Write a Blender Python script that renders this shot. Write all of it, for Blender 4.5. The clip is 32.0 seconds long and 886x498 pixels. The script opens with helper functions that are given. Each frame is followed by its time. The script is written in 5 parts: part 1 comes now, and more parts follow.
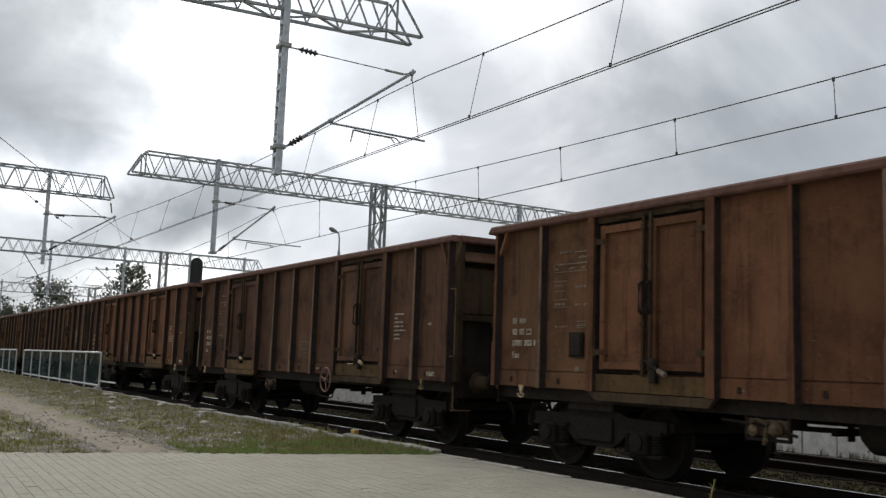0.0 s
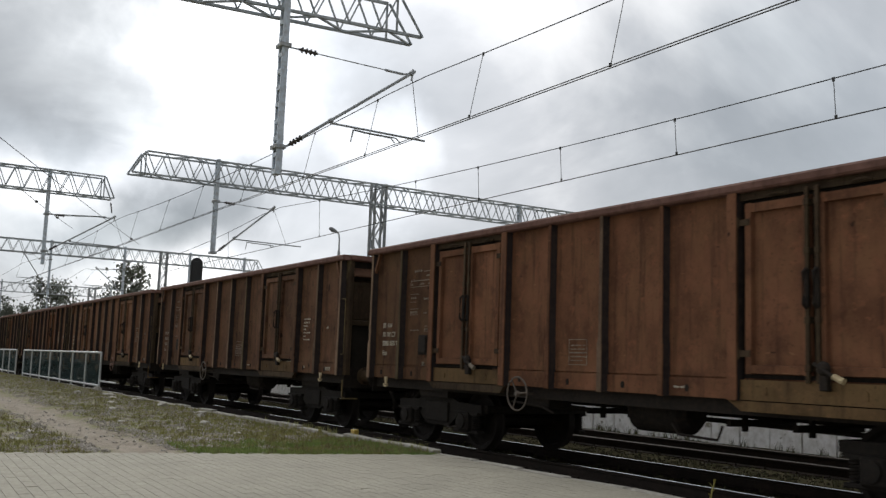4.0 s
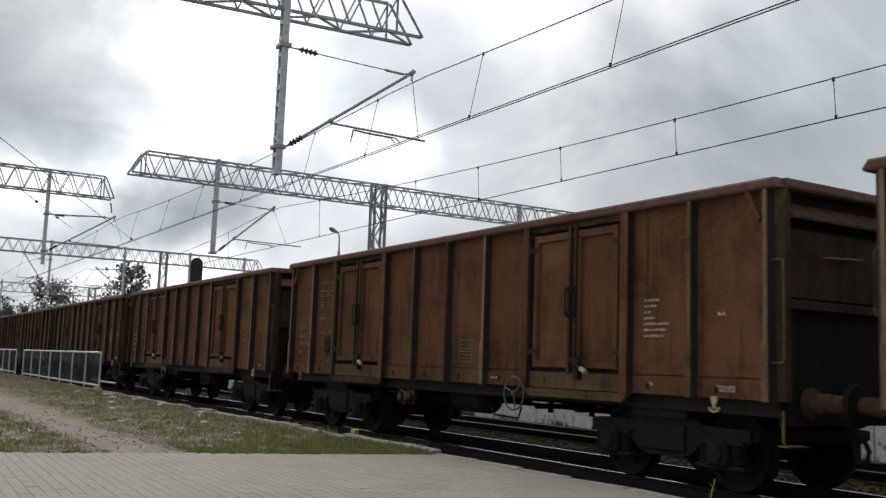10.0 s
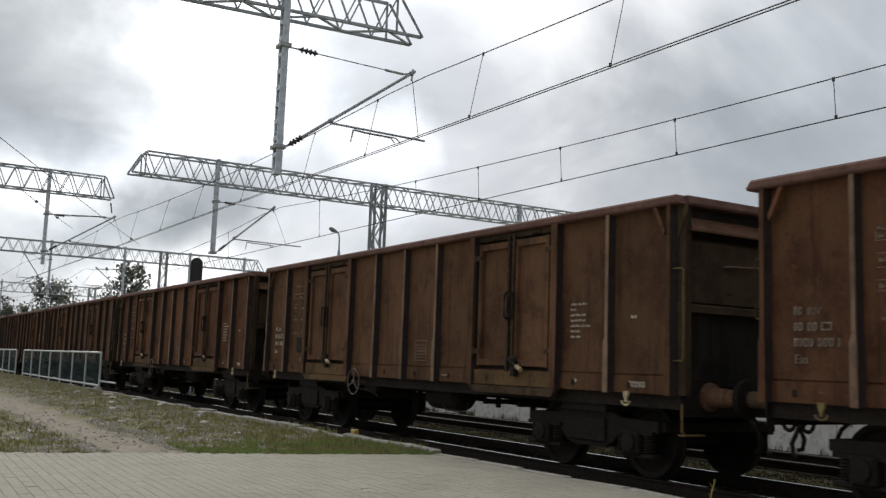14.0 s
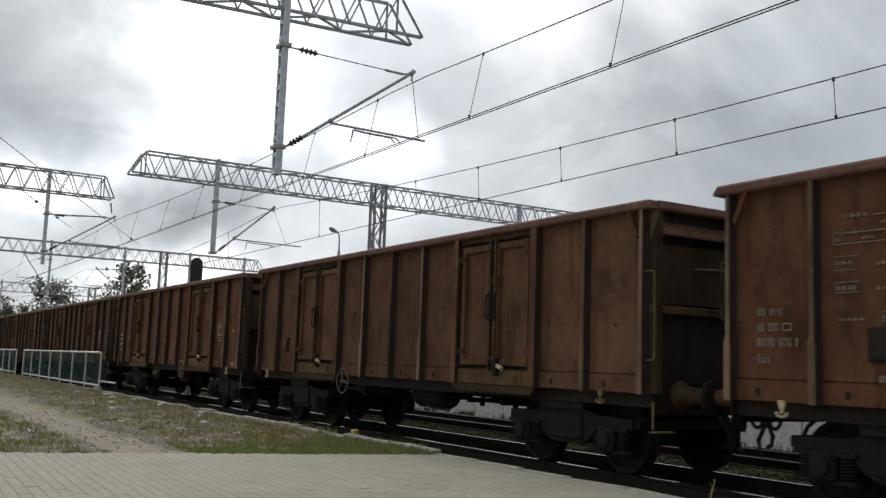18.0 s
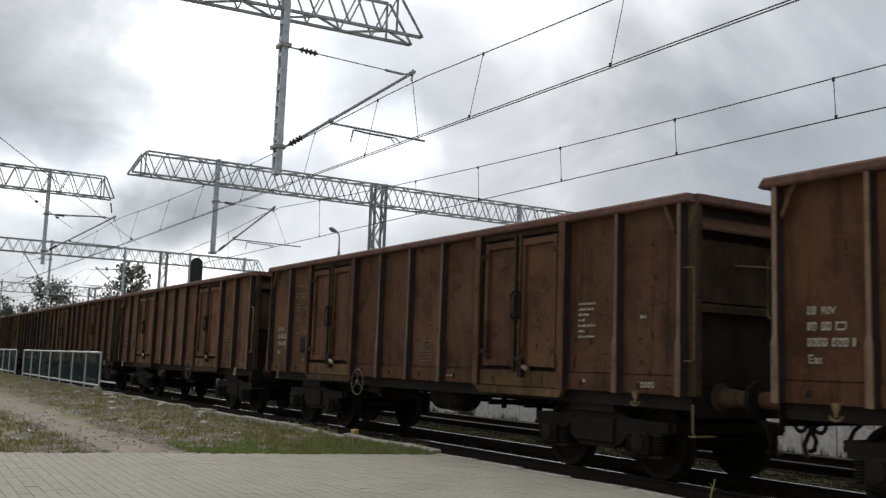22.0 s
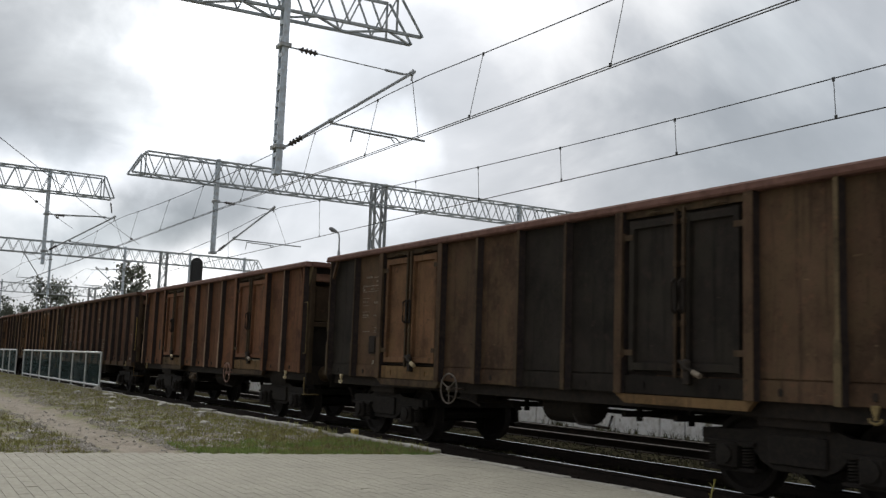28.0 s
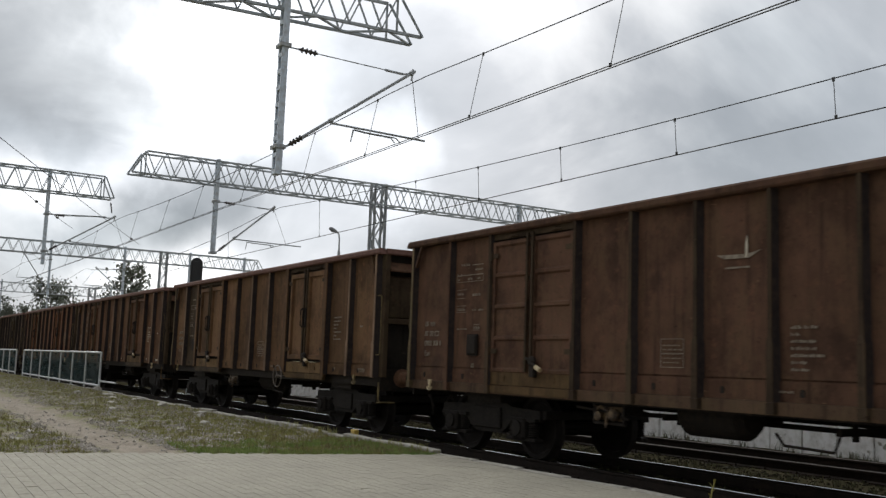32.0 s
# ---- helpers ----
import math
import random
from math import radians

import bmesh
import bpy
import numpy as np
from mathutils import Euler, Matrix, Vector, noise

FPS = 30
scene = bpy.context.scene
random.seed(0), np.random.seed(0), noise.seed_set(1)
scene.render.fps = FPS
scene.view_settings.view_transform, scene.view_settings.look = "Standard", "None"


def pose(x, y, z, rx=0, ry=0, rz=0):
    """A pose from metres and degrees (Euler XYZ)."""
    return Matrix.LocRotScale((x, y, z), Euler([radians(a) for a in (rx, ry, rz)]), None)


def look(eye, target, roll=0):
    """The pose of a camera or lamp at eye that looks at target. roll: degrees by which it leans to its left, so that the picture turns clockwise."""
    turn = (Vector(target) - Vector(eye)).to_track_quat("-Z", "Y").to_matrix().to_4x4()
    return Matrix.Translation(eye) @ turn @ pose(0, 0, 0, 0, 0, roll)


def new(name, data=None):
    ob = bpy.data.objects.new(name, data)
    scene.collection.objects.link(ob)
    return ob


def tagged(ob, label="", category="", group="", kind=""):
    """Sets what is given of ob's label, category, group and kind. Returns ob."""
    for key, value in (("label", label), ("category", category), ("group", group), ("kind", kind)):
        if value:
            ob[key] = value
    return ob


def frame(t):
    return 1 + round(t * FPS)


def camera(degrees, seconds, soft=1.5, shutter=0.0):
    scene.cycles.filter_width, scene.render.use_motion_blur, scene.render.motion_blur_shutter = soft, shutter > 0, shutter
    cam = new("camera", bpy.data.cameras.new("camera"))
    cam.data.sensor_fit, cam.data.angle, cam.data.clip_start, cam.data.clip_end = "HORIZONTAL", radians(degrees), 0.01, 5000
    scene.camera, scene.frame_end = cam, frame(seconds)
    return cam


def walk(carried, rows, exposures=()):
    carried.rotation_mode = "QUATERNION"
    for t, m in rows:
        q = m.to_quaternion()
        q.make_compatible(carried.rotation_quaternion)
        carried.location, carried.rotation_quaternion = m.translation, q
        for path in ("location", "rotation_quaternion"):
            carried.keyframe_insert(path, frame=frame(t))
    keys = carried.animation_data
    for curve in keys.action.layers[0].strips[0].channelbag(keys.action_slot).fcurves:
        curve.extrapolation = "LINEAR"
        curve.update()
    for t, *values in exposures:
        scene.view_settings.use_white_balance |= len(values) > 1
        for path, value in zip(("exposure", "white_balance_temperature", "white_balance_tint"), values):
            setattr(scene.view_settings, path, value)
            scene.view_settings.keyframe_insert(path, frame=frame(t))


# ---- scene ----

# The shot: a goods train rolls past a low platform, seen by a camera that stands still.
# x runs along the track (the train goes towards +x), y across it, z is 0 at the top of the rail.
EYE = (0.0, 0.0, 1.324)
VIEW = look(EYE, (-0.8453, 0.5204, 1.4449), 2.012)
cam = camera(49.8, 32.0, soft=1.38, shutter=0.14)
walk(cam, [(0, VIEW), (32, VIEW)])

# ------------------------------------------------------------------ world and light
SUN_WAY = Vector((-0.82, 0.10, 0.56)).normalized()
world = bpy.data.worlds.new("world")
scene.world = world
world.use_nodes = True
wn, wl = world.node_tree.nodes, world.node_tree.links
wn.clear()


def wnode(kind, **settings):
    n = wn.new(kind)
    for key, value in settings.items():
        if key == "operation":
            n.operation = value
        elif key == "blend":
            n.blend_type = value
        elif key == "data":
            n.data_type = value
    return n


sky = wn.new("ShaderNodeTexSky")
sky.sky_type, sky.sun_disc = "NISHITA", False
sky.sun_elevation, sky.sun_rotation = math.asin(SUN_WAY.z), math.atan2(SUN_WAY.x, SUN_WAY.y)
tc = wn.new("ShaderNodeTexCoord")
sep = wn.new("ShaderNodeSeparateXYZ")
wl.new(tc.outputs["Generated"], sep.inputs[0])
# the cloud deck is a level sheet: directions are cast onto it
up = wnode("ShaderNodeMath", operation="MAXIMUM")
wl.new(sep.outputs["Z"], up.inputs[0])
up.inputs[1].default_value = 0.0
lift = wnode("ShaderNodeMath", operation="ADD")
wl.new(up.outputs[0], lift.inputs[0])
lift.inputs[1].default_value = 0.5
deck = []
for axis in ("X", "Y"):
    d = wnode("ShaderNodeMath", operation="DIVIDE")
    wl.new(sep.outputs[axis], d.inputs[0])
    wl.new(lift.outputs[0], d.inputs[1])
    deck.append(d)
sheet = wn.new("ShaderNodeCombineXYZ")
wl.new(deck[0].outputs[0], sheet.inputs[0])
wl.new(deck[1].outputs[0], sheet.inputs[1])
sheet.inputs[2].default_value = 1.7
big = wn.new("ShaderNodeTexNoise")
big.inputs["Scale"].default_value, big.inputs["Detail"].default_value, big.inputs["Roughness"].default_value = 2.6, 7, 0.52
big.inputs["Distortion"].default_value = 0.35
wl.new(sheet.outputs[0], big.inputs["Vector"])
ramp = wn.new("ShaderNodeValToRGB")
e = ramp.color_ramp.elements
e[0].position, e[0].color = 0.34, (0.50, 0.525, 0.56, 1)
e[1].position, e[1].color = 0.64, (1.0, 1.01, 1.03, 1)
m = ramp.color_ramp.elements.new(0.50)
m.color = (0.66, 0.68, 0.715, 1)
wl.new(big.outputs["Fac"], ramp.inputs[0])
# the veiled sun brightens the cloud around it
dot = wn.new("ShaderNodeVectorMath")
dot.operation = "DOT_PRODUCT"
wl.new(tc.outputs["Generated"], dot.inputs[0])
dot.inputs[1].default_value = Vector((-0.90, 0.30, 0.34)).normalized()
near_sun = wn.new("ShaderNodeValToRGB")
stops = ((0.0, 0.56), (0.25, 0.59), (0.42, 0.72), (0.58, 1.0), (0.72, 1.15), (0.86, 1.0), (0.965, 1.12), (0.995, 1.6))
while len(near_sun.color_ramp.elements) < len(stops):
    near_sun.color_ramp.elements.new(0.5)
for el, (at_, v) in zip(near_sun.color_ramp.elements, stops):
    el.position, el.color = at_, (v, v, v, 1)
half = wnode("ShaderNodeMath", operation="MULTIPLY_ADD")
wl.new(dot.outputs["Value"], half.inputs[0])
half.inputs[1].default_value = half.inputs[2].default_value = 0.5
wl.new(half.outputs[0], near_sun.inputs[0])
lit = wn.new("ShaderNodeVectorMath")
lit.operation = "MULTIPLY"
wl.new(ramp.outputs[0], lit.inputs[0])
wl.new(near_sun.outputs[0], lit.inputs[1])
# broad masses of the cloud deck, ragged by a warp: darker bellies and thin bright places
warp = wn.new("ShaderNodeTexNoise")
warp.inputs["Scale"].default_value, warp.inputs["Detail"].default_value = 6.5, 9
wl.new(tc.outputs["Generated"], warp.inputs["Vector"])
bent = wn.new("ShaderNodeVectorMath")
bent.operation = "MULTIPLY_ADD"
wl.new(warp.outputs["Color"], bent.inputs[0])
bent.inputs[1].default_value = (0.24, 0.24, 0.24)
wl.new(tc.outputs["Generated"], bent.inputs[2])
cloud = lit.outputs[0]
CLOUDS = (
    ((-0.957, 0.130, 0.262), 0.05, 0.135, 0.52), ((-0.960, 0.100, 0.240), 0.02, 0.10, 0.90), ((-0.930, 0.150, 0.340), 0.05, 0.16, 0.88),
    ((-0.80, 0.55, 0.27), 0.05, 0.30, 0.88), ((-0.60, 0.76, 0.23), 0.06, 0.24, 0.74), ((-0.648, 0.738, 0.188), 0.04, 0.16, 0.86), ((-0.698, 0.632, 0.337), 0.08, 0.30, 0.94),
    ((-0.867, 0.458, 0.198), 0.02, 0.08, 1.45), ((-0.947, 0.280, 0.138), 0.03, 0.11, 0.46), ((-0.965, 0.215, 0.118), 0.02, 0.08, 0.64), ((-0.982, 0.141, 0.118), 0.03, 0.09, 0.70),
    ((-0.965, 0.150, 0.205), 0.03, 0.09, 1.5), ((-0.914, 0.332, 0.240), 0.02, 0.10, 1.3), ((-0.90, 0.29, 0.32), 0.05, 0.16, 1.4),
)
for way, inner, outer, gain in CLOUDS:
    far = wn.new("ShaderNodeVectorMath")
    far.operation = "DISTANCE"
    wl.new(bent.outputs[0], far.inputs[0])
    far.inputs[1].default_value = Vector(way).normalized() + Vector((0.12, 0.12, 0.12))
    soft_edge = wn.new("ShaderNodeMapRange")
    soft_edge.interpolation_type = "SMOOTHSTEP"
    soft_edge.inputs["From Min"].default_value, soft_edge.inputs["From Max"].default_value = inner, outer
    wl.new(far.outputs["Value"], soft_edge.inputs["Value"])
    tint = wn.new("ShaderNodeMix")
    tint.data_type = "RGBA"
    wl.new(soft_edge.outputs[0], tint.inputs["Factor"])
    cool = (0.955, 1.0, 1.03) if gain < 0.8 else (1.0, 1.0, 1.0)
    tint.inputs["A"].default_value, tint.inputs["B"].default_value = (*(gain * c for c in cool), 1), (1, 1, 1, 1)
    next_ = wn.new("ShaderNodeVectorMath")
    next_.operation = "MULTIPLY"
    wl.new(cloud, next_.inputs[0])
    wl.new(tint.outputs["Result"], next_.inputs[1])
    cloud = next_.outputs[0]
thin = wn.new("ShaderNodeVectorMath")
thin.operation = "SCALE"
thin.inputs["Scale"].default_value = 0.08
wl.new(sky.outputs[0], thin.inputs[0])
both = wn.new("ShaderNodeMix")
both.data_type = "RGBA"
both.inputs["Factor"].default_value = 0.94
wl.new(thin.outputs[0], both.inputs["A"])
wl.new(cloud, both.inputs["B"])
back = wn.new("ShaderNodeBackground")
back.inputs["Strength"].default_value = 1.0
wl.new(both.outputs["Result"], back.inputs["Color"])
out = wn.new("ShaderNodeOutputWorld")
wl.new(back.outputs[0], out.inputs["Surface"])

sun = new("sun", bpy.data.lights.new("sun", "SUN"))
sun.data.energy, sun.data.angle, sun.data.color = 1.45, radians(25), (1.0, 0.96, 0.9)
sun.matrix_world = look(SUN_WAY * 50, (0, 0, 0))
scene.view_settings.exposure = 0.0


# ------------------------------------------------------------------ materials
def material(name, c1, c2, c3=None, rough=0.7, metal=0.0, scale=1.0, stretch=(1, 1, 1), fine=14.0, bump=0.25, spots=0.0, spot_colour=(0.02, 0.015, 0.012), gloss=0.5):
    """Two tones mixed by broad stains, a third by fine grain, spots of wear; relief by the grain."""
    mat = bpy.data.materials.new(name)
    mat.use_nodes = True
    n, l = mat.node_tree.nodes, mat.node_tree.links
    bs = n["Principled BSDF"]
    tex = n.new("ShaderNodeTexCoord")
    info = n.new("ShaderNodeObjectInfo")
    shift = n.new("ShaderNodeVectorMath")
    shift.operation = "MULTIPLY_ADD"
    wide = n.new("ShaderNodeCombineXYZ")
    for k in range(3):
        l.new(info.outputs["Random"], wide.inputs[k])
    l.new(wide.outputs[0], shift.inputs[0])
    shift.inputs[1].default_value = (37, 53, 29)
    l.new(tex.outputs["Object"], shift.inputs[2])
    size = n.new("ShaderNodeMapping")
    size.inputs["Scale"].default_value = stretch
    l.new(shift.outputs[0], size.inputs["Vector"])
    broad = n.new("ShaderNodeTexNoise")
    broad.inputs["Scale"].default_value, broad.inputs["Detail"].default_value, broad.inputs["Roughness"].default_value = scale, 6, 0.6
    l.new(size.outputs[0], broad.inputs["Vector"])
    grain = n.new("ShaderNodeTexNoise")
    grain.inputs["Scale"].default_value, grain.inputs["Detail"].default_value = fine, 5
    l.new(shift.outputs[0], grain.inputs["Vector"])
    r1 = n.new("ShaderNodeValToRGB")
    r1.color_ramp.elements[0].position, r1.color_ramp.elements[1].position = 0.36, 0.66
    r1.color_ramp.elements[0].color, r1.color_ramp.elements[1].color = (*c1, 1), (*c2, 1)
    l.new(broad.outputs["Fac"], r1.inputs[0])
    mix = n.new("ShaderNodeMix")
    mix.data_type = "RGBA"
    part_of = n.new("ShaderNodeMapRange")
    part_of.inputs["From Min"].default_value, part_of.inputs["From Max"].default_value = 0.42, 0.75
    l.new(grain.outputs["Fac"], part_of.inputs["Value"])
    l.new(part_of.outputs[0], mix.inputs["Factor"])
    l.new(r1.outputs[0], mix.inputs["A"])
    mix.inputs["B"].default_value = (*(c3 or tuple(v * 0.7 for v in c1)), 1)
    colour = mix.outputs["Result"]
    if spots:
        sp = n.new("ShaderNodeTexNoise")
        sp.inputs["Scale"].default_value, sp.inputs["Detail"].default_value = 4.5, 3
        l.new(shift.outputs[0], sp.inputs["Vector"])
        cut = n.new("ShaderNodeMapRange")
        cut.inputs["From Min"].default_value, cut.inputs["From Max"].default_value = 0.74 - spots, 0.80 - spots
        l.new(sp.outputs["Fac"], cut.inputs["Value"])
        m2 = n.new("ShaderNodeMix")
        m2.data_type = "RGBA"
        l.new(cut.outputs[0], m2.inputs["Factor"])
        l.new(colour, m2.inputs["A"])
        m2.inputs["B"].default_value = (*spot_colour, 1)
        colour = m2.outputs["Result"]
    l.new(colour, bs.inputs["Base Color"])
    bs.inputs["Roughness"].default_value, bs.inputs["Metallic"].default_value = rough, metal
    bs.inputs["Specular IOR Level"].default_value = gloss
    bp = n.new("ShaderNodeBump")
    bp.inputs["Strength"].default_value, bp.inputs["Distance"].default_value = bump, 0.02
    l.new(grain.outputs["Fac"], bp.inputs["Height"])
    l.new(bp.outputs[0], bs.inputs["Normal"])
    return mat


def paint(name, base, scars=0.05):
    """Old wagon paint: faded and dusty patches, runs of dirt down the sheet, scuffs with sharp edges, pale scratches, rust grain."""
    grey = 0.3 * base[0] + 0.6 * base[1] + 0.1 * base[2]
    base = tuple((v + (grey - v) * 0.16) * f for v, f in zip(base, (0.82, 0.885, 0.90)))
    mat = bpy.data.materials.new(name)
    mat.use_nodes = True
    n, l = mat.node_tree.nodes, mat.node_tree.links
    bs = n["Principled BSDF"]
    tex, info = n.new("ShaderNodeTexCoord"), n.new("ShaderNodeObjectInfo")
    spread = n.new("ShaderNodeVectorMath")
    spread.operation = "MULTIPLY_ADD"
    one = n.new("ShaderNodeCombineXYZ")
    for k in range(3):
        l.new(info.outputs["Random"], one.inputs[k])
    l.new(one.outputs[0], spread.inputs[0])
    spread.inputs[1].default_value = (37, 53, 29)
    l.new(tex.outputs["Object"], spread.inputs[2])

    def cloud_of(scale, detail, rough=0.6, stretch=(1, 1, 1)):
        size = n.new("ShaderNodeMapping")
        size.inputs["Scale"].default_value = stretch
        l.new(spread.outputs[0], size.inputs["Vector"])
        t = n.new("ShaderNodeTexNoise")
        t.inputs["Scale"].default_value, t.inputs["Detail"].default_value, t.inputs["Roughness"].default_value = scale, detail, rough
        l.new(size.outputs[0], t.inputs["Vector"])
        return t.outputs["Fac"]

    def cut(value, a, b, top=1.0):
        m_ = n.new("ShaderNodeMapRange")
        for key, v in (("From Min", a), ("From Max", b), ("To Max", top)):
            m_.inputs[key].default_value = v
        l.new(value, m_.inputs["Value"])
        return m_.outputs[0]

    def over(below, above, factor):
        m_ = n.new("ShaderNodeMix")
        m_.data_type = "RGBA"
        l.new(factor, m_.inputs["Factor"])
        if isinstance(below, tuple):
            m_.inputs["A"].default_value = (*below, 1)
        else:
            l.new(below, m_.inputs["A"])
        m_.inputs["B"].default_value = (*above, 1)
        return m_.outputs["Result"]

    def tone(f, add=(0, 0, 0)):
        return tuple(max(0.0, v * f + a * min(1.0, grey / 0.07)) for v, a in zip(base, add))

    colour = over(tone(0.62), tone(1.40), cut(cloud_of(1.2, 5), 0.34, 0.66))
    colour = over(colour, tone(1.15, (0.008, 0.011, 0.003)), cut(cloud_of(2.8, 6, 0.68, (1, 1, 0.55)), 0.46, 0.62, 0.8))
    colour = over(colour, tone(0.30, (0.006, 0.004, 0.004)), cut(cloud_of(3.0, 5, 0.65, (2.6, 2.6, 0.14)), 0.53, 0.70, 0.75))
    colour = over(colour, tone(1.35, (0.024, 0.003, 0.0)), cut(cloud_of(8.0, 6, 0.72), 0.55, 0.68, 0.7))
    colour = over(colour, tone(0.28), cut(cloud_of(26.0, 4, 0.7), 0.58, 0.70, 0.6))
    colour = over(colour, tone(0.34, (0.004, 0.003, 0.004)), cut(cloud_of(1.5, 6, 0.7), 0.54, 0.66, 0.55))
    if scars:
        colour = over(colour, (0.020, 0.013, 0.010), cut(cloud_of(6.0, 4, 0.6, (1.5, 1.5, 0.8)), 0.755 - scars, 0.79 - scars, 0.8))
        colour = over(colour, (0.024, 0.015, 0.011), cut(cloud_of(6.0, 3, 0.55, (0.7, 0.7, 2.6)), 0.76 - 0.6 * scars, 0.785 - 0.6 * scars, 0.75))
        colour = over(colour, tone(1.5, (0.06, 0.05, 0.025)), cut(cloud_of(9.0, 3, 0.5, (0.6, 0.6, 2.6)), 0.725, 0.745, 0.65))
    vary = n.new("ShaderNodeMapRange")
    vary.inputs["To Min"].default_value, vary.inputs["To Max"].default_value = 0.74, 1.2
    l.new(info.outputs["Random"], vary.inputs["Value"])
    shade = n.new("ShaderNodeVectorMath")
    shade.operation = "SCALE"
    l.new(colour, shade.inputs[0])
    l.new(vary.outputs[0], shade.inputs["Scale"])
    l.new(shade.outputs[0], bs.inputs["Base Color"])
    bs.inputs["Roughness"].default_value, bs.inputs["Specular IOR Level"].default_value = 0.78, 0.12
    bump = n.new("ShaderNodeBump")
    bump.inputs["Strength"].default_value, bump.inputs["Distance"].default_value = 0.25, 0.012
    l.new(cloud_of(14.0, 5), bump.inputs["Height"])
    l.new(bump.outputs[0], bs.inputs["Normal"])
    return mat


PAINTS = {
    "orange": paint("orange_brown_paint", (0.200, 0.073, 0.030)),
    "rose": paint("rosy_brown_paint", (0.205, 0.088, 0.042), 0.03),
    "brown": paint("brown_paint", (0.150, 0.063, 0.027)),
    "red": paint("red_brown_paint", (0.200, 0.082, 0.036), 0.115),
    "umber": paint("umber_paint", (0.158, 0.066, 0.031), 0.12),
    "rust": paint("rust_orange_paint", (0.172, 0.064, 0.026), 0.06),
    "tan": paint("tan_brown_paint", (0.172, 0.079, 0.032)),
    "dusk": paint("dusky_brown_paint", (0.104, 0.054, 0.028), 0.04),
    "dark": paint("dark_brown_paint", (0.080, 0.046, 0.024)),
    # sooty side panels; on end walls it paints the shade between wagons
    "soot_shade": paint("sooty_paint", (0.030, 0.022, 0.017), 0.06),
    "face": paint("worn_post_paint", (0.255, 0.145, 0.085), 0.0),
    "olive": paint("olive_brown_paint", (0.140, 0.088, 0.042), 0.0),
    "maroon": paint("dark_red_brown_paint", (0.138, 0.060, 0.032), 0.03),
    "bright": paint("new_orange_paint", (0.178, 0.079, 0.032), 0.05),
}
RIM = material("rusty_rim", (0.135, 0.068, 0.052), (0.185, 0.098, 0.076), (0.095, 0.046, 0.034), rough=0.75, scale=2.0, fine=10, gloss=0.25)
FRAME_IRON = material("sooty_iron", (0.018, 0.015, 0.013), (0.028, 0.023, 0.019), (0.036, 0.027, 0.020), rough=0.8, scale=2.0, fine=18, gloss=0.15)
BOGIE_IRON = material("bogie_iron", (0.015, 0.0128, 0.0115), (0.023, 0.020, 0.017), (0.031, 0.025, 0.019), rough=0.8, scale=4.0, fine=24, gloss=0.15)
WHEEL_STEEL = material("wheel_steel", (0.018, 0.015, 0.013), (0.027, 0.022, 0.018), (0.016, 0.013, 0.011), rough=0.75, metal=0.0, scale=3.0, gloss=0.15)
# post webs: dirt plus the shade of the recess, both in the colour
SHADED_WEB = material("sooty_dirt_on_steel", (0.030, 0.024, 0.024), (0.046, 0.037, 0.036), (0.060, 0.044, 0.037), rough=0.85, scale=2.0, fine=14, gloss=0.15)
SILL = paint("sill_paint", (0.165, 0.086, 0.030), 0.05)
VALVE = material("rusty_valve_paint", (0.05, 0.032, 0.020), (0.19, 0.12, 0.05), (0.03, 0.022, 0.018), rough=0.7, scale=7.0, fine=20)
WHITE_MARK = material("faded_white_paint", (0.46, 0.42, 0.32), (0.62, 0.57, 0.45), (0.22, 0.17, 0.13), rough=0.7, scale=3.0, fine=16)
DULL_MARK = material("worn_white_paint", (0.20, 0.165, 0.12), (0.30, 0.255, 0.19), (0.12, 0.085, 0.06), rough=0.75, scale=3.0, fine=16)
YELLOW = material("worn_yellow_paint", (0.48, 0.33, 0.06), (0.60, 0.42, 0.08), (0.25, 0.17, 0.06), rough=0.6, scale=5.0)
HOOK_CREAM = material("cream_paint", (0.48, 0.38, 0.22), (0.60, 0.50, 0.30), (0.28, 0.19, 0.1), rough=0.6, scale=6.0)
WHEEL_RIM = material("handwheel_paint", (0.24, 0.125, 0.09), (0.30, 0.17, 0.12), (0.14, 0.08, 0.055), rough=0.6, scale=6.0)
GALV = material("weathered_grey_steel", (0.52, 0.60, 0.68), (0.66, 0.73, 0.80), (0.40, 0.41, 0.42), rough=0.55, metal=0.1, scale=1.2, fine=12, bump=0.1)
TRUSS = material("grey_truss_steel", (0.32, 0.36, 0.385), (0.47, 0.51, 0.535), (0.24, 0.245, 0.25), rough=0.6, metal=0.1, scale=1.2, fine=12, bump=0.1)
IRON_WHEEL = material("worn_iron_wheel", (0.10, 0.08, 0.062), (0.16, 0.125, 0.095), (0.06, 0.045, 0.035), rough=0.6, scale=6.0)
DULL_YELLOW = material("dirty_yellow_paint", (0.15, 0.105, 0.035), (0.23, 0.165, 0.055), (0.08, 0.055, 0.025), rough=0.7, scale=5.0)
MAST = material("dark_lattice_steel", (0.3125, 0.3438, 0.3625), (0.4500, 0.4813, 0.5000), (0.2250, 0.2125, 0.2000), rough=0.6, metal=0.1, scale=1.2, fine=12, bump=0.1)
COPPER = material("old_copper_wire", (0.04, 0.042, 0.04), (0.06, 0.062, 0.06), rough=0.6, metal=0.2, scale=2)
INSUL = material("brown_insulator", (0.050, 0.043, 0.041), (0.085, 0.070, 0.064), rough=0.3, scale=6)
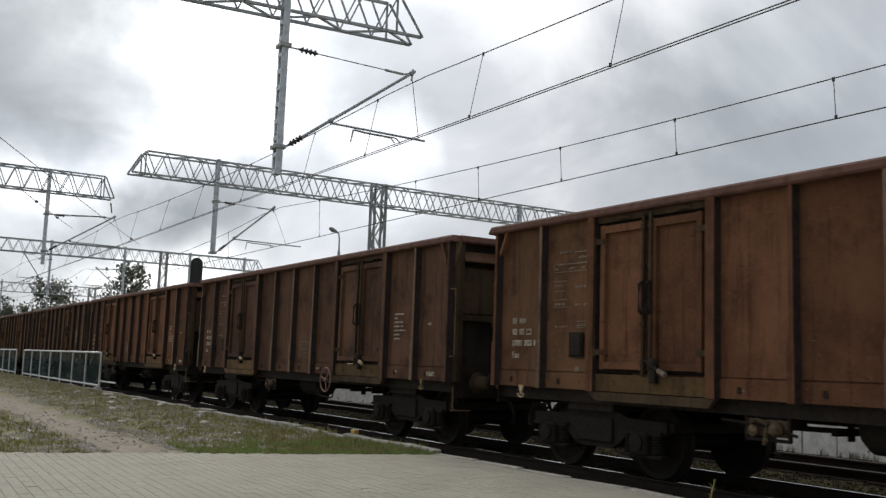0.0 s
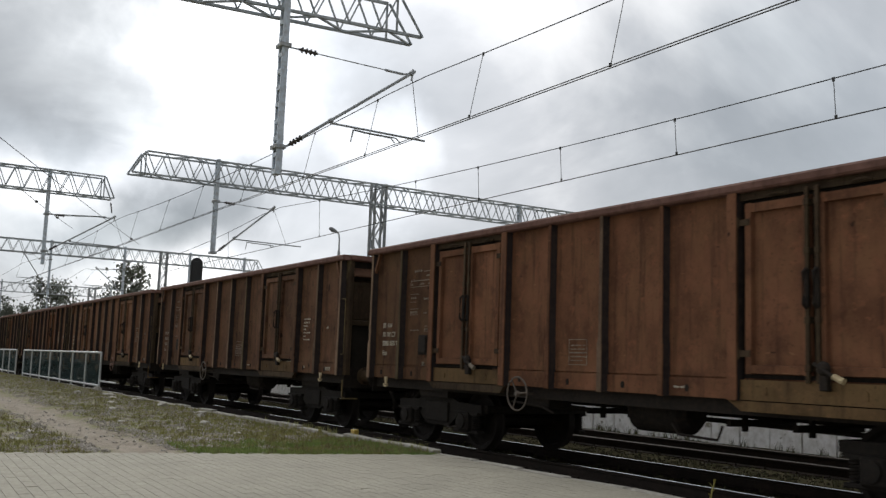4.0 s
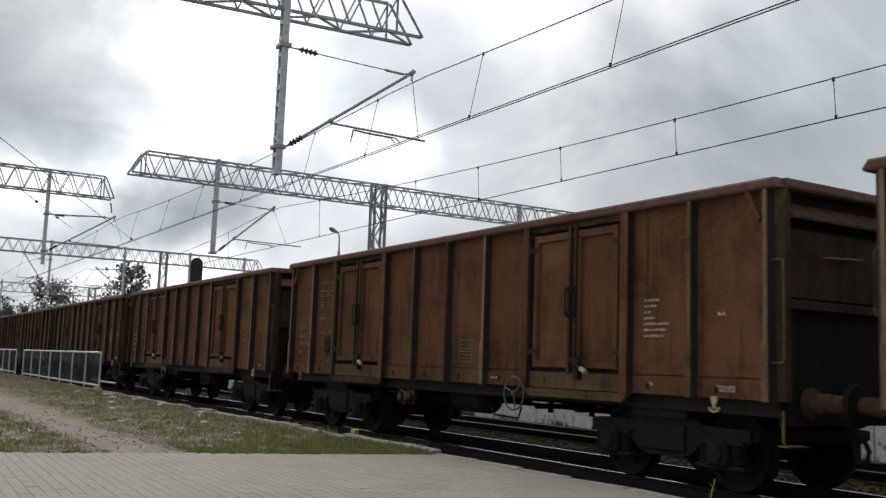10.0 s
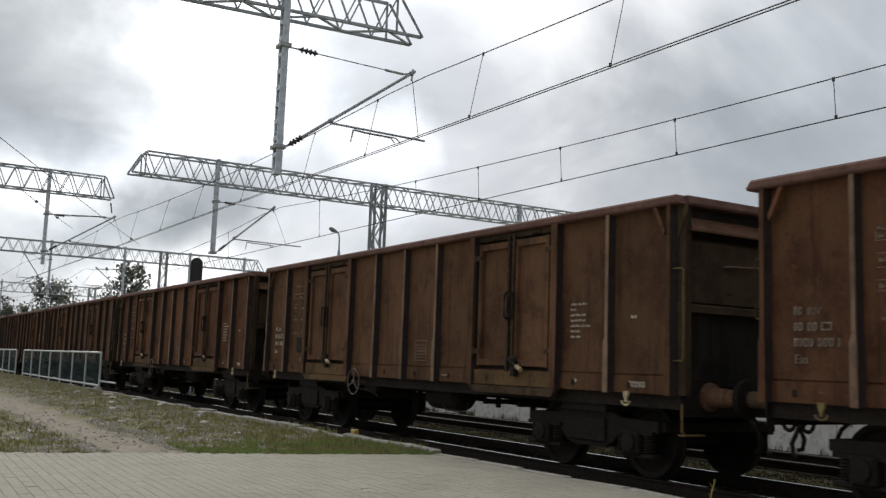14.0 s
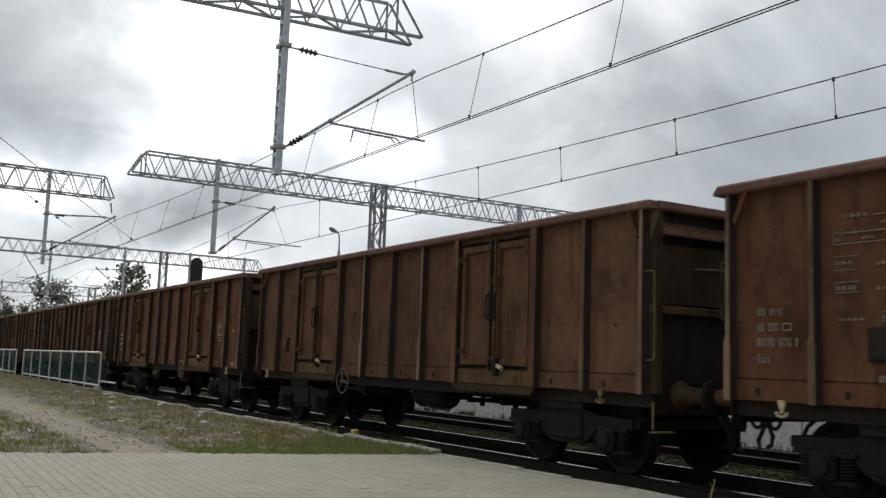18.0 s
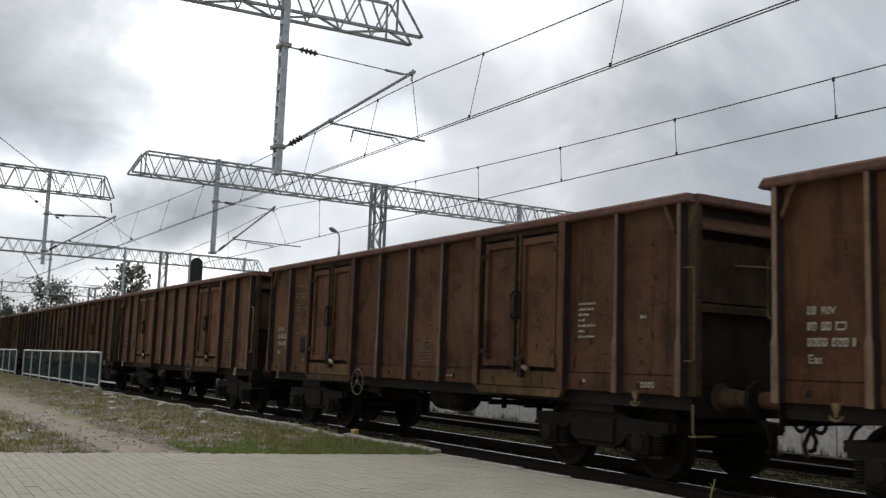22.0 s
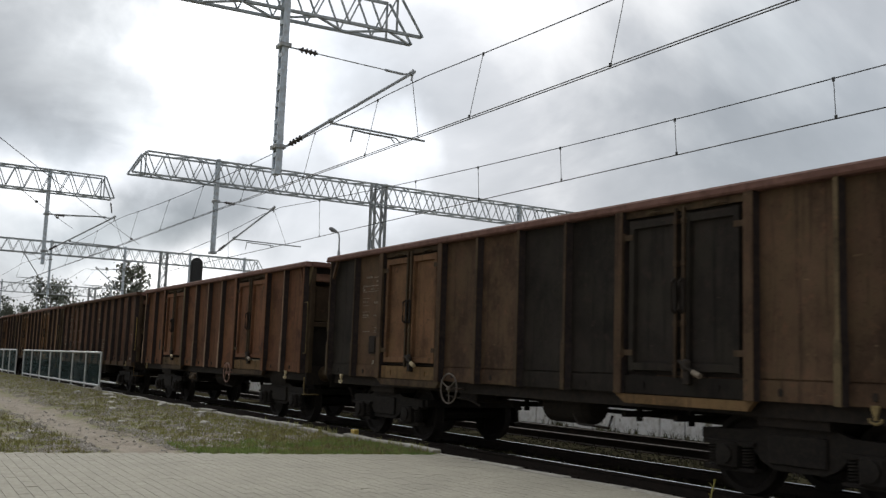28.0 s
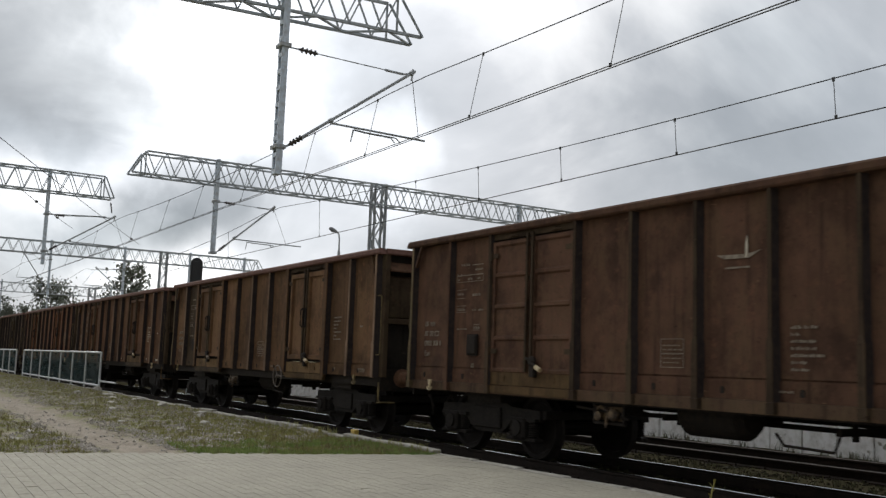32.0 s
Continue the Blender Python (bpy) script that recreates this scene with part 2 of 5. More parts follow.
RAIL_SIDE = material("rusty_rail", (0.022, 0.017, 0.014), (0.036, 0.026, 0.020), (0.018, 0.014, 0.011), rough=0.8, scale=3, fine=20, gloss=0.15)
RAIL_DULL = material("dull_rail_head", (0.045, 0.036, 0.030), (0.075, 0.062, 0.054), (0.035, 0.027, 0.022), rough=0.6, metal=0.2, scale=1.0, stretch=(0.1, 1, 1), bump=0.05, gloss=0.15)
RAIL_TOP = material("polished_rail_head", (0.62, 0.62, 0.62), (0.72, 0.72, 0.72), (0.45, 0.44, 0.43), rough=0.22, metal=1.0, scale=1.0, stretch=(0.1, 1, 1), bump=0.02)
SLEEPER = material("oiled_sleeper", (0.030, 0.026, 0.023), (0.052, 0.046, 0.040), (0.022, 0.019, 0.017), rough=0.85, scale=2, fine=16, gloss=0.15)
CRUSHED = material("crushed_dark_stone", (0.026, 0.023, 0.017), (0.042, 0.037, 0.026), (0.024, 0.024, 0.014), rough=1.0, scale=4, fine=20, gloss=0.0)
BALLAST = material("dirty_ballast", (0.0375, 0.0312, 0.0213), (0.0625, 0.0525, 0.0350), (0.0375, 0.0425, 0.0175), rough=1.0, scale=1.4, fine=26, bump=0.6, gloss=0.0)
STONE = material("pale_gravel", (0.33, 0.30, 0.26), (0.52, 0.485, 0.43), (0.24, 0.21, 0.17), rough=0.9, scale=6, fine=30, gloss=0.25)
EARTH = material("sandy_earth_and_grass", (0.275, 0.225, 0.135), (0.225, 0.21, 0.085), (0.34, 0.285, 0.19), rough=0.95, scale=2.6, fine=12, bump=0.8, gloss=0.25)


def verge_material():
    """Bare sandy earth, patches of grey grit and thin moss, and a trodden pale path with ragged edges."""
    mat = bpy.data.materials.new("verge_earth")
    mat.use_nodes = True
    n, l = mat.node_tree.nodes, mat.node_tree.links
    bs = n["Principled BSDF"]
    tex, xyz = n.new("ShaderNodeTexCoord"), n.new("ShaderNodeSeparateXYZ")
    l.new(tex.outputs["Object"], xyz.inputs[0])

    def cloudy(scale, detail, rough=0.6):
        t = n.new("ShaderNodeTexNoise")
        t.inputs["Scale"].default_value, t.inputs["Detail"].default_value, t.inputs["Roughness"].default_value = scale, detail, rough
        l.new(tex.outputs["Object"], t.inputs["Vector"])
        return t.outputs["Fac"]

    def sums(op, a, b, c=None):
        m_ = n.new("ShaderNodeMath")
        m_.operation = op
        for k, v in enumerate((a, b, c)):
            if v is None:
                continue
            if isinstance(v, float):
                m_.inputs[k].default_value = v
            else:
                l.new(v, m_.inputs[k])
        return m_.outputs[0]

    def between(value, a, b):
        m_ = n.new("ShaderNodeMapRange")
        m_.interpolation_type = "SMOOTHSTEP"
        m_.inputs["From Min"].default_value, m_.inputs["From Max"].default_value = a, b
        l.new(value, m_.inputs["Value"])
        return m_.outputs[0]

    def over(below, above, factor):
        m_ = n.new("ShaderNodeMix")
        m_.data_type = "RGBA"
        l.new(factor, m_.inputs["Factor"])
        for socket, v in (("A", below), ("B", above)):
            if isinstance(v, tuple):
                m_.inputs[socket].default_value = (*v, 1)
            else:
                l.new(v, m_.inputs[socket])
        return m_.outputs["Result"]

    grain, grit = cloudy(30.0, 4), cloudy(9.0, 5, 0.7)
    earth = over((0.185, 0.155, 0.105), (0.275, 0.240, 0.175), between(cloudy(2.2, 5), 0.38, 0.62))
    earth = over(earth, (0.165, 0.165, 0.062), between(cloudy(1.3, 6, 0.65), 0.41, 0.55))
    earth = over(earth, (0.35, 0.325, 0.28), between(grit, 0.54, 0.66))
    earth = over(earth, (0.10, 0.085, 0.06), between(grain, 0.58, 0.70))
    sand = over((0.235, 0.200, 0.155), (0.315, 0.275, 0.220), between(cloudy(3.5, 6), 0.36, 0.64))
    sand = over(sand, (0.17, 0.145, 0.11), between(grain, 0.58, 0.70))
    wander = sums("MULTIPLY_ADD", cloudy(1.1, 5), 0.9, -3.95)
    far_off = sums("ABSOLUTE", sums("ADD", xyz.outputs["Y"], wander), None)
    ragged = sums("MULTIPLY_ADD", grit, 0.7, -0.35)
    trodden = between(sums("ADD", far_off, ragged), 0.58, 0.22)
    l.new(over(earth, sand, trodden), bs.inputs["Base Color"])
    bs.inputs["Roughness"].default_value, bs.inputs["Specular IOR Level"].default_value = 0.95, 0.2
    bump = n.new("ShaderNodeBump")
    bump.inputs["Strength"].default_value, bump.inputs["Distance"].default_value = 0.8, 0.03
    l.new(grit, bump.inputs["Height"])
    l.new(bump.outputs[0], bs.inputs["Normal"])
    return mat


VERGE = verge_material()
GRASS = material("short_grass", (0.230, 0.245, 0.062), (0.320, 0.310, 0.095), (0.370, 0.330, 0.145), rough=0.8, scale=0.9, fine=6, bump=0.0)
FRESH = material("fresh_green_grass", (0.165, 0.250, 0.055), (0.240, 0.325, 0.085), (0.30, 0.32, 0.11), rough=0.8, scale=1.5, fine=6, bump=0.0)
DRY = material("dry_grass", (0.21, 0.175, 0.08), (0.30, 0.25, 0.12), (0.15, 0.145, 0.05), rough=0.85, scale=2, bump=0.0)
STALK = material("yellow_green_stalk", (0.34, 0.30, 0.09), (0.44, 0.38, 0.12), (0.24, 0.24, 0.06), rough=0.8, scale=8, bump=0.0)
PAVER = material("grey_concrete_paver", (0.300, 0.283, 0.225), (0.372, 0.351, 0.280), (0.265, 0.247, 0.195), rough=0.9, scale=1.3, fine=26, bump=0.25)
JOINT = material("sandy_joint", (0.23, 0.215, 0.18), (0.28, 0.26, 0.215), rough=0.95, scale=3)
LUMP = material("pale_broken_concrete", (0.44, 0.42, 0.37), (0.58, 0.55, 0.49), (0.30, 0.27, 0.22), rough=0.9, scale=5, fine=22, bump=0.5)
WEED = material("dull_green_weeds", (0.05, 0.06, 0.018), (0.085, 0.085, 0.03), (0.09, 0.07, 0.03), rough=0.85, scale=2, bump=0.0)
KERB = material("old_concrete_kerb", (0.34, 0.325, 0.285), (0.44, 0.42, 0.37), (0.22, 0.205, 0.165), rough=0.9, scale=2.2, fine=14, bump=0.4, spots=0.03, spot_colour=(0.10, 0.11, 0.06))
WALL_WHITE = material("flaking_whitewash", (0.86, 0.85, 0.82), (0.90, 0.89, 0.87), (0.62, 0.60, 0.55), rough=0.9, scale=2.4, fine=7, bump=0.4, spots=0.10, spot_colour=(0.30, 0.28, 0.22))
FENCE_STEEL = material("grey_fence_steel", (0.50, 0.52, 0.52), (0.60, 0.62, 0.62), (0.40, 0.40, 0.39), rough=0.5, metal=0.2, scale=3)
FENCE_MESH = material("green_fence_wire", (0.055, 0.115, 0.12), (0.08, 0.15, 0.15), rough=0.5, scale=3)
BLACK = material("black_signal_paint", (0.012, 0.012, 0.013), (0.02, 0.02, 0.02), rough=0.55, scale=3)
LENS = material("dark_signal_lens", (0.02, 0.02, 0.022), (0.03, 0.03, 0.03), rough=0.15, scale=3)
BARK = material("tree_bark", (0.05, 0.04, 0.03), (0.09, 0.07, 0.055), rough=0.9, scale=3)
LEAF = material("dusky_leaves", (0.105, 0.122, 0.095), (0.170, 0.190, 0.148), (0.195, 0.205, 0.170), rough=0.8, scale=0.6, fine=3, bump=0.0)
LAMP_GREY = material("lamp_grey", (0.20, 0.21, 0.22), (0.27, 0.28, 0.29), rough=0.5, scale=4)


# ------------------------------------------------------------------ mesh tools
def finish(name, bm, mat):
    bmesh.ops.recalc_face_normals(bm, faces=bm.faces)
    me = bpy.data.meshes.new(name)
    bm.to_mesh(me)
    bm.free()
    me.materials.append(mat)
    return me


def part(name, bm, mat, parent, label=""):
    """Links a bmesh as one mesh object under a thing or a part."""
    return piece(name, finish(name, bm, mat), parent, label=label)


def piece(name, me, parent=None, m=None, label="", mat=None):
    ob = new(name, me)
    ob.parent = parent
    if m is not None:
        ob.matrix_basis = m
    if label:
        ob["label"] = label
    if mat is not None:
        ob.material_slots[0].link = "OBJECT"
        ob.material_slots[0].material = mat
    return ob


def thing(name, m, label, category, group="", kind=""):
    return tagged(new(name), label, category, group, kind) if m is None else at(tagged(new(name), label, category, group, kind), m)


def at(ob, m):
    ob.matrix_basis = m
    return ob


def box(bm, x0, x1, y0, y1, z0, z1, bevel=0.0):
    vs = [bm.verts.new((x, y, z)) for x in (x0, x1) for y in (y0, y1) for z in (z0, z1)]
    fs = [bm.faces.new([vs[i] for i in q]) for q in ((0, 1, 3, 2), (4, 6, 7, 5), (0, 4, 5, 1), (2, 3, 7, 6), (0, 2, 6, 4), (1, 5, 7, 3))]
    if bevel:
        bmesh.ops.bevel(bm, geom=list({e for f in fs for e in f.edges}), offset=bevel, segments=1, affect="EDGES")


def prism(bm, outline, axis, a, b):
    """Pulls an outline (pairs in the other two axes, in order) from a to b along the axis."""
    def v(p, w):
        return (w, p[0], p[1]) if axis == "x" else (p[0], w, p[1]) if axis == "y" else (p[0], p[1], w)
    r0, r1 = [bm.verts.new(v(p, a)) for p in outline], [bm.verts.new(v(p, b)) for p in outline]
    n = len(outline)
    for i in range(n):
        bm.faces.new((r0[i], r0[(i + 1) % n], r1[(i + 1) % n], r1[i]))
    bm.faces.new(r0)
    bm.faces.new(r1)


def tube(bm, pts, r, n=8, r_end=None):
    """A round bar through the points."""
    pts = [Vector(p) for p in pts]
    rings = []
    for i, p in enumerate(pts):
        way = (pts[min(i + 1, len(pts) - 1)] - pts[max(i - 1, 0)]).normalized()
        q = way.to_track_quat("Z", "Y")
        rad = r if r_end is None else r + (r_end - r) * i / (len(pts) - 1)
        rings.append([bm.verts.new(p + q @ Vector((rad * math.cos(a), rad * math.sin(a), 0))) for a in (2 * math.pi * k / n for k in range(n))])
    for a, b in zip(rings, rings[1:]):
        for k in range(n):
            bm.faces.new((a[k], a[(k + 1) % n], b[(k + 1) % n], b[k]))
    bm.faces.new(rings[0])
    bm.faces.new(rings[-1])


def lathe(bm, profile, m, n=24):
    """Turns pairs (radius, height) round the z axis of m."""
    rings = [[bm.verts.new(m @ Vector((r * math.cos(a), r * math.sin(a), h))) for a in (2 * math.pi * k / n for k in range(n))] for r, h in profile]
    for a, b in zip(rings, rings[1:]):
        for k in range(n):
            bm.faces.new((a[k], a[(k + 1) % n], b[(k + 1) % n], b[k]))
    bm.faces.new(rings[0])
    bm.faces.new(rings[-1])


def ring(bm, centre, radius, r, way, n=24, k=6):
    q = Vector(way).to_track_quat("Z", "Y")
    loops = []
    for i in range(n):
        a = 2 * math.pi * i / n
        out_ = Vector((math.cos(a), math.sin(a), 0))
        loops.append([bm.verts.new(Vector(centre) + q @ (out_ * (radius + r * math.cos(b)) + Vector((0, 0, r * math.sin(b))))) for b in (2 * math.pi * j / k for j in range(k))])
    for i in range(n):
        a, b = loops[i], loops[(i + 1) % n]
        for j in range(k):
            bm.faces.new((a[j], a[(j + 1) % k], b[(j + 1) % k], b[j]))


STORE = {}


def stored(key, make, mat):
    """One mesh for all alike parts."""
    if key not in STORE:
        bm = bmesh.new()
        make(bm)
        STORE[key] = finish(key.split(":")[0], bm, mat)
    return STORE[key]

# ------------------------------------------------------------------ ground, tracks, platforms
TRACK_1, TRACK_2 = 9.57, 13.65
GROUND_Z, EDGE_Y = 0.06, 7.42
rnd = random.Random(4)


def height(x, y):
    """The lie of the land beside the near track."""
    z = 0.035 * noise.noise((x * 0.35, y * 0.35, 0)) + 0.018 * noise.noise((x * 1.7, y * 1.7, 5))
    rise = max(0.0, min(1.0, (-18 - x) / 16)) * 0.05
    return z + rise


def path_off(x, y):
    """How far a place lies from the middle of the trodden path, in half widths."""
    return (y - 3.5 - 0.22 * noise.noise((x * 0.45, 3, 0))) / (0.40 + 0.012 * abs(x + 14))


def verge_z(x, y):
    dip = 0.03 * max(0.0, 1 - path_off(x, y) ** 2 * 0.6)
    rough = 0.022 * noise.noise((x * 3.1, y * 3.1, 8)) * (1 if x < -13.2 else 0.3)
    return GROUND_Z - 0.03 + height(x, y) * (1.0 if x < -14 else 0.4) - dip * (1 if x < -14 else 0) + rough


def sheet(name, x0, x1, y0, y1, step_x, step_y, z, mat, label, category):
    nx, ny = int((x1 - x0) / step_x) + 1, int((y1 - y0) / step_y) + 1
    verts = [(x0 + (x1 - x0) * i / (nx - 1), y0 + (y1 - y0) * j / (ny - 1), 0) for i in range(nx) for j in range(ny)]
    verts = [(x, y, z(x, y)) for x, y, _ in verts]
    faces = [(i * ny + j, (i + 1) * ny + j, (i + 1) * ny + j + 1, i * ny + j + 1) for i in range(nx - 1) for j in range(ny - 1)]
    me = bpy.data.meshes.new(name)
    me.from_pydata(verts, [], faces)
    me.materials.append(mat)
    for p in me.polygons:
        p.use_smooth = True
    return tagged(new(name, me), label, category, kind="structure")


# the land: one sheet to the horizon, below all that lies on it
sheet("ground", -2500, 2500, -2500, 2500, 250, 250, lambda x, y: -0.45, EARTH, "flat sandy ground with thin grass to the horizon", "ground")
sheet("grass_verge", -90, -5.2, -12, EDGE_Y - 0.02, 0.2, 0.16, lambda x, y: verge_z(x, y), VERGE,
      "worn verge of earth, gravel and thin grass with a trodden sandy path", "verge")


def ballast_z(x, y):
    return -0.178 + 0.025 * noise.noise((x * 2.3, y * 2.3, 1)) + 0.02 * noise.noise((x * 7, y * 7, 2))


sheet("ballast_bed", -70, 12, EDGE_Y + 0.1, 16.6, 0.14, 0.14, ballast_z, BALLAST, "dark oily ballast between the rails with weeds", "ballast")
sheet("ballast_bed_beyond", -400, -70, EDGE_Y + 0.1, 16.6, 4, 0.5, ballast_z, BALLAST, "dark ballast bed running into the distance", "ballast")

sheet("ballast_bed_ahead", 12, 400, EDGE_Y + 0.1, 16.6, 4, 0.5, ballast_z, BALLAST, "dark ballast bed running on past the platform", "ballast")


def rail_body(bm):
    foot, web, head_, h = 0.075, 0.009, 0.034, 0.172
    half = [(foot, -h), (foot, -h + 0.012), (web, -h + 0.035), (web, -0.045), (head_, -0.034), (head_, -0.006)]
    prism(bm, half + [(-y, z) for y, z in reversed(half)], "x", -400, 300)


def rail_head(bm):
    prism(bm, [(0.034, -0.006), (0.026, 0.0), (-0.026, 0.0), (-0.034, -0.006)], "x", -400, 300)


def sleeper_shape(bm):
    prism(bm, [(-0.13, -0.36), (0.13, -0.36), (0.11, -0.185), (-0.11, -0.185)], "y", -1.3, 1.3)


def chair_shape(bm):
    for s in (-1, 1):
        box(bm, -0.08, 0.08, s * 0.752 - 0.15, s * 0.752 + 0.15, -0.188, -0.172)
        for d in (-0.1, 0.1):
            tube(bm, [(0, s * 0.752 + d, -0.172), (0, s * 0.752 + d, -0.13)], 0.018, 6)


for name, y, label in (("railway_track_1", TRACK_1, "near railway track with shiny rails on dark sleepers"), ("railway_track_2", TRACK_2, "second railway track with dull rails beside the platform")):
    track = thing(name, pose(0, y, 0), label, "railway track", kind="structure")
    for s in (-1, 1):
        r = piece("rail", stored("rail", rail_body, RAIL_SIDE), track, pose(0, s * 0.752, 0))
        piece("rail_head", stored("rail_head", rail_head, RAIL_TOP), r, label="polished rail head" if y < 10 else "dull rail head", mat=None if y < 10 else RAIL_DULL)
    for i in range(110):
        x = 4 - i * 0.6 - (0.2 if y > 10 else 0)
        sl = piece("sleeper", stored("sleeper", sleeper_shape, SLEEPER), track, pose(x, 0, 0, 0, 0, rnd.uniform(-0.6, 0.6)))
        piece("rail_fastening", stored("rail_fastening", chair_shape, RAIL_SIDE), sl)

# far platform: whitewashed edge wall in cast blocks, a deck behind it
plat = thing("far_platform", None, "whitewashed concrete platform wall with flaking paint and dark joints", "platform", kind="structure")
bm = bmesh.new()
box(bm, -400, 60, 16.85, 24.0, -0.45, 0.86)
part("platform_deck", bm, KERB, plat)


def block_shape(bm):
    box(bm, -0.385, 0.385, 0, 0.28, -0.45, 0.78, 0.014)


def coping_shape(bm):
    box(bm, -0.393, 0.393, -0.06, 0.40, 0.78, 0.90, 0.012)


for i in range(62):
    x = 2 - 0.8 * i
    piece("wall_block", stored("wall_block", block_shape, WALL_WHITE), plat, pose(x, 16.55 + rnd.uniform(-0.012, 0.012), rnd.uniform(-0.02, 0.02)))
    piece("coping_slab", stored("coping_slab", coping_shape, KERB), plat, pose(x, 16.55, 0.0))

# near kerb: worn concrete edging between the verge and the track
kerb = thing("platform_kerb", None, "worn concrete edging between grass verge and track", "kerb", kind="structure")


def kerb_shape(bm):
    box(bm, -0.485, 0.485, -0.07, 0.07, -0.36, 0.0, 0.014)


for i in range(60):
    x = 1.5 - i * 1.0
    lowered = 0.0 if x > -12 else rnd.uniform(-0.025, 0.02)
    piece("kerb_stone", stored("kerb_stone", kerb_shape, KERB), kerb, pose(x, EDGE_Y + rnd.uniform(-0.02, 0.02), GROUND_Z + (-0.002 if x > -12 else 0.03) + lowered, rnd.uniform(-3, 3), rnd.uniform(-1, 1), rnd.uniform(-1, 1)))

# ------------------------------------------------------------------ overhead line: gantries
def angle_bar(bm, length, w=0.05, t=0.008):
    prism(bm, [(0, 0), (w, 0), (w, t), (t, t), (t, w), (0, w)], "z", 0, length)


def stand(a, b):
    """The pose whose z axis runs from a to b."""
    a, b = Vector(a), Vector(b)
    return Matrix.Translation(a) @ (b - a).to_track_quat("Z", "Y").to_matrix().to_4x4()


def bar_between(name, parent, a, b, w, mat):
    length = round((Vector(b) - Vector(a)).length, 2)
    return piece(name, stored("%s:%.2f:%.3f:%s" % (name, length, w, mat.name), lambda bm: angle_bar(bm, length, w), mat), parent, stand(a, b))


def truss(parent, y0, y1, cut0, cut1, z0, z1, depth, mat, pitch=0.8):
    """A lattice beam along y; cut: how much shorter the upper chords are at that end."""
    for s in (-1, 1):
        x = s * depth / 2
        for z, a, b in ((z0, y0, y1), (z1, y0 + cut0, y1 - cut1)):
            bar_between("chord", parent, (x, a, z), (x, b, z), 0.058, mat)
        n = int((y1 - y0 - cut0 - cut1) / pitch)
        p = (y1 - y0 - cut0 - cut1) / n
        for i in range(n):
            a = y0 + cut0 + i * p
            bar_between("brace", parent, (x, a, z1), (x, a + p / 2, z0), 0.032, mat)
            bar_between("brace", parent, (x, a + p / 2, z0), (x, a + p, z1), 0.032, mat)
        for c, y, ye in ((cut0, y0, y0 + cut0), (cut1, y1, y1 - cut1)):
            if c:
                bar_between("end_brace", parent, (x, y, z0), (x, ye, z1), 0.06, mat)
                bar_between("end_post", parent, (x, ye, z0), (x, ye, z1), 0.05, mat)
    n = int((y1 - y0) / (2 * pitch))
    for i in range(n):
        a, b = y0 + (y1 - y0) * i / n, y0 + (y1 - y0) * (i + 1) / n
        for z in (z0, z1):
            if z == z1 and (a < y0 + cut0 or b > y1 - cut1):
                continue
            bar_between("lacing", parent, (-depth / 2, a, z), (depth / 2, (a + b) / 2, z), 0.04, mat)
            bar_between("lacing", parent, (depth / 2, (a + b) / 2, z), (-depth / 2, b, z), 0.04, mat)


def lattice_mast(parent, y, top, w0, w1, mat, base=-0.4):
    """Four angle legs laced on all faces, narrowing upwards."""
    def corner(sx, sy, z):
        w = w0 + (w1 - w0) * (z - base) / (top - base)
        return (sx * w / 2, y + sy * w / 2, z)
    for sx in (-1, 1):
        for sy in (-1, 1):
            bar_between("leg", parent, corner(sx, sy, base), corner(sx, sy, top), 0.10, mat)
    n = int((top - base) / 0.7)
    for i in range(n):
        za, zb = base + (top - base) * i / n, base + (top - base) * (i + 1) / n
        f = 1 if i % 2 else -1
        for s in (-1, 1):
            bar_between("lacing", parent, corner(s, -f, za), corner(s, f, zb), 0.055, mat)
            bar_between("lacing", parent, corner(-f, s, za), corner(f, s, zb), 0.055, mat)
    bm = bmesh.new()
    box(bm, -w0 * 0.8, w0 * 0.8, y - w0 * 0.8, y + w0 * 0.8, base - 0.1, base + 0.45, 0.03)
    part("footing", bm, KERB, parent)


def channel_post(parent, y, z0, z1, mat, w=0.11):
    """A drop post of two channels with batten plates between."""
    post = None
    for s in (-1, 1):
        bm = bmesh.new()
        prism(bm, [(s * w, -0.06), (s * w, 0.06), (s * (w - 0.05), 0.06), (s * (w - 0.05), 0.05), (s * (w - 0.012), 0.05), (s * (w - 0.012), -0.05), (s * (w - 0.05), -0.05), (s * (w - 0.05), -0.06)], "z", z0, z1)
        bmesh.ops.translate(bm, verts=bm.verts, vec=(0, y, 0))
        post = part("drop_post", bm, mat, parent)
    n = int((z1 - z0) / 0.34)
    for i in range(n + 1):
        z = z0 + 0.05 + (z1 - z0 - 0.1) * i / n
        piece("batten", stored("batten:%s" % mat.name, lambda bm: box(bm, -0.105, 0.105, -0.066, 0.066, -0.045, 0.045), mat), parent, pose(0, y, z))
    return post


def insulator(bm, a, b, discs=4, r=0.065):
    a, b = Vector(a), Vector(b)
    tube(bm, [a, b], 0.028, 8)
    for i in range(discs):
        c = a + (b - a) * (i + 0.7) / (discs + 0.4)
        d = (b - a).normalized() * 0.018
        tube(bm, [c - d, c, c + d], r * 0.55, 10, r)


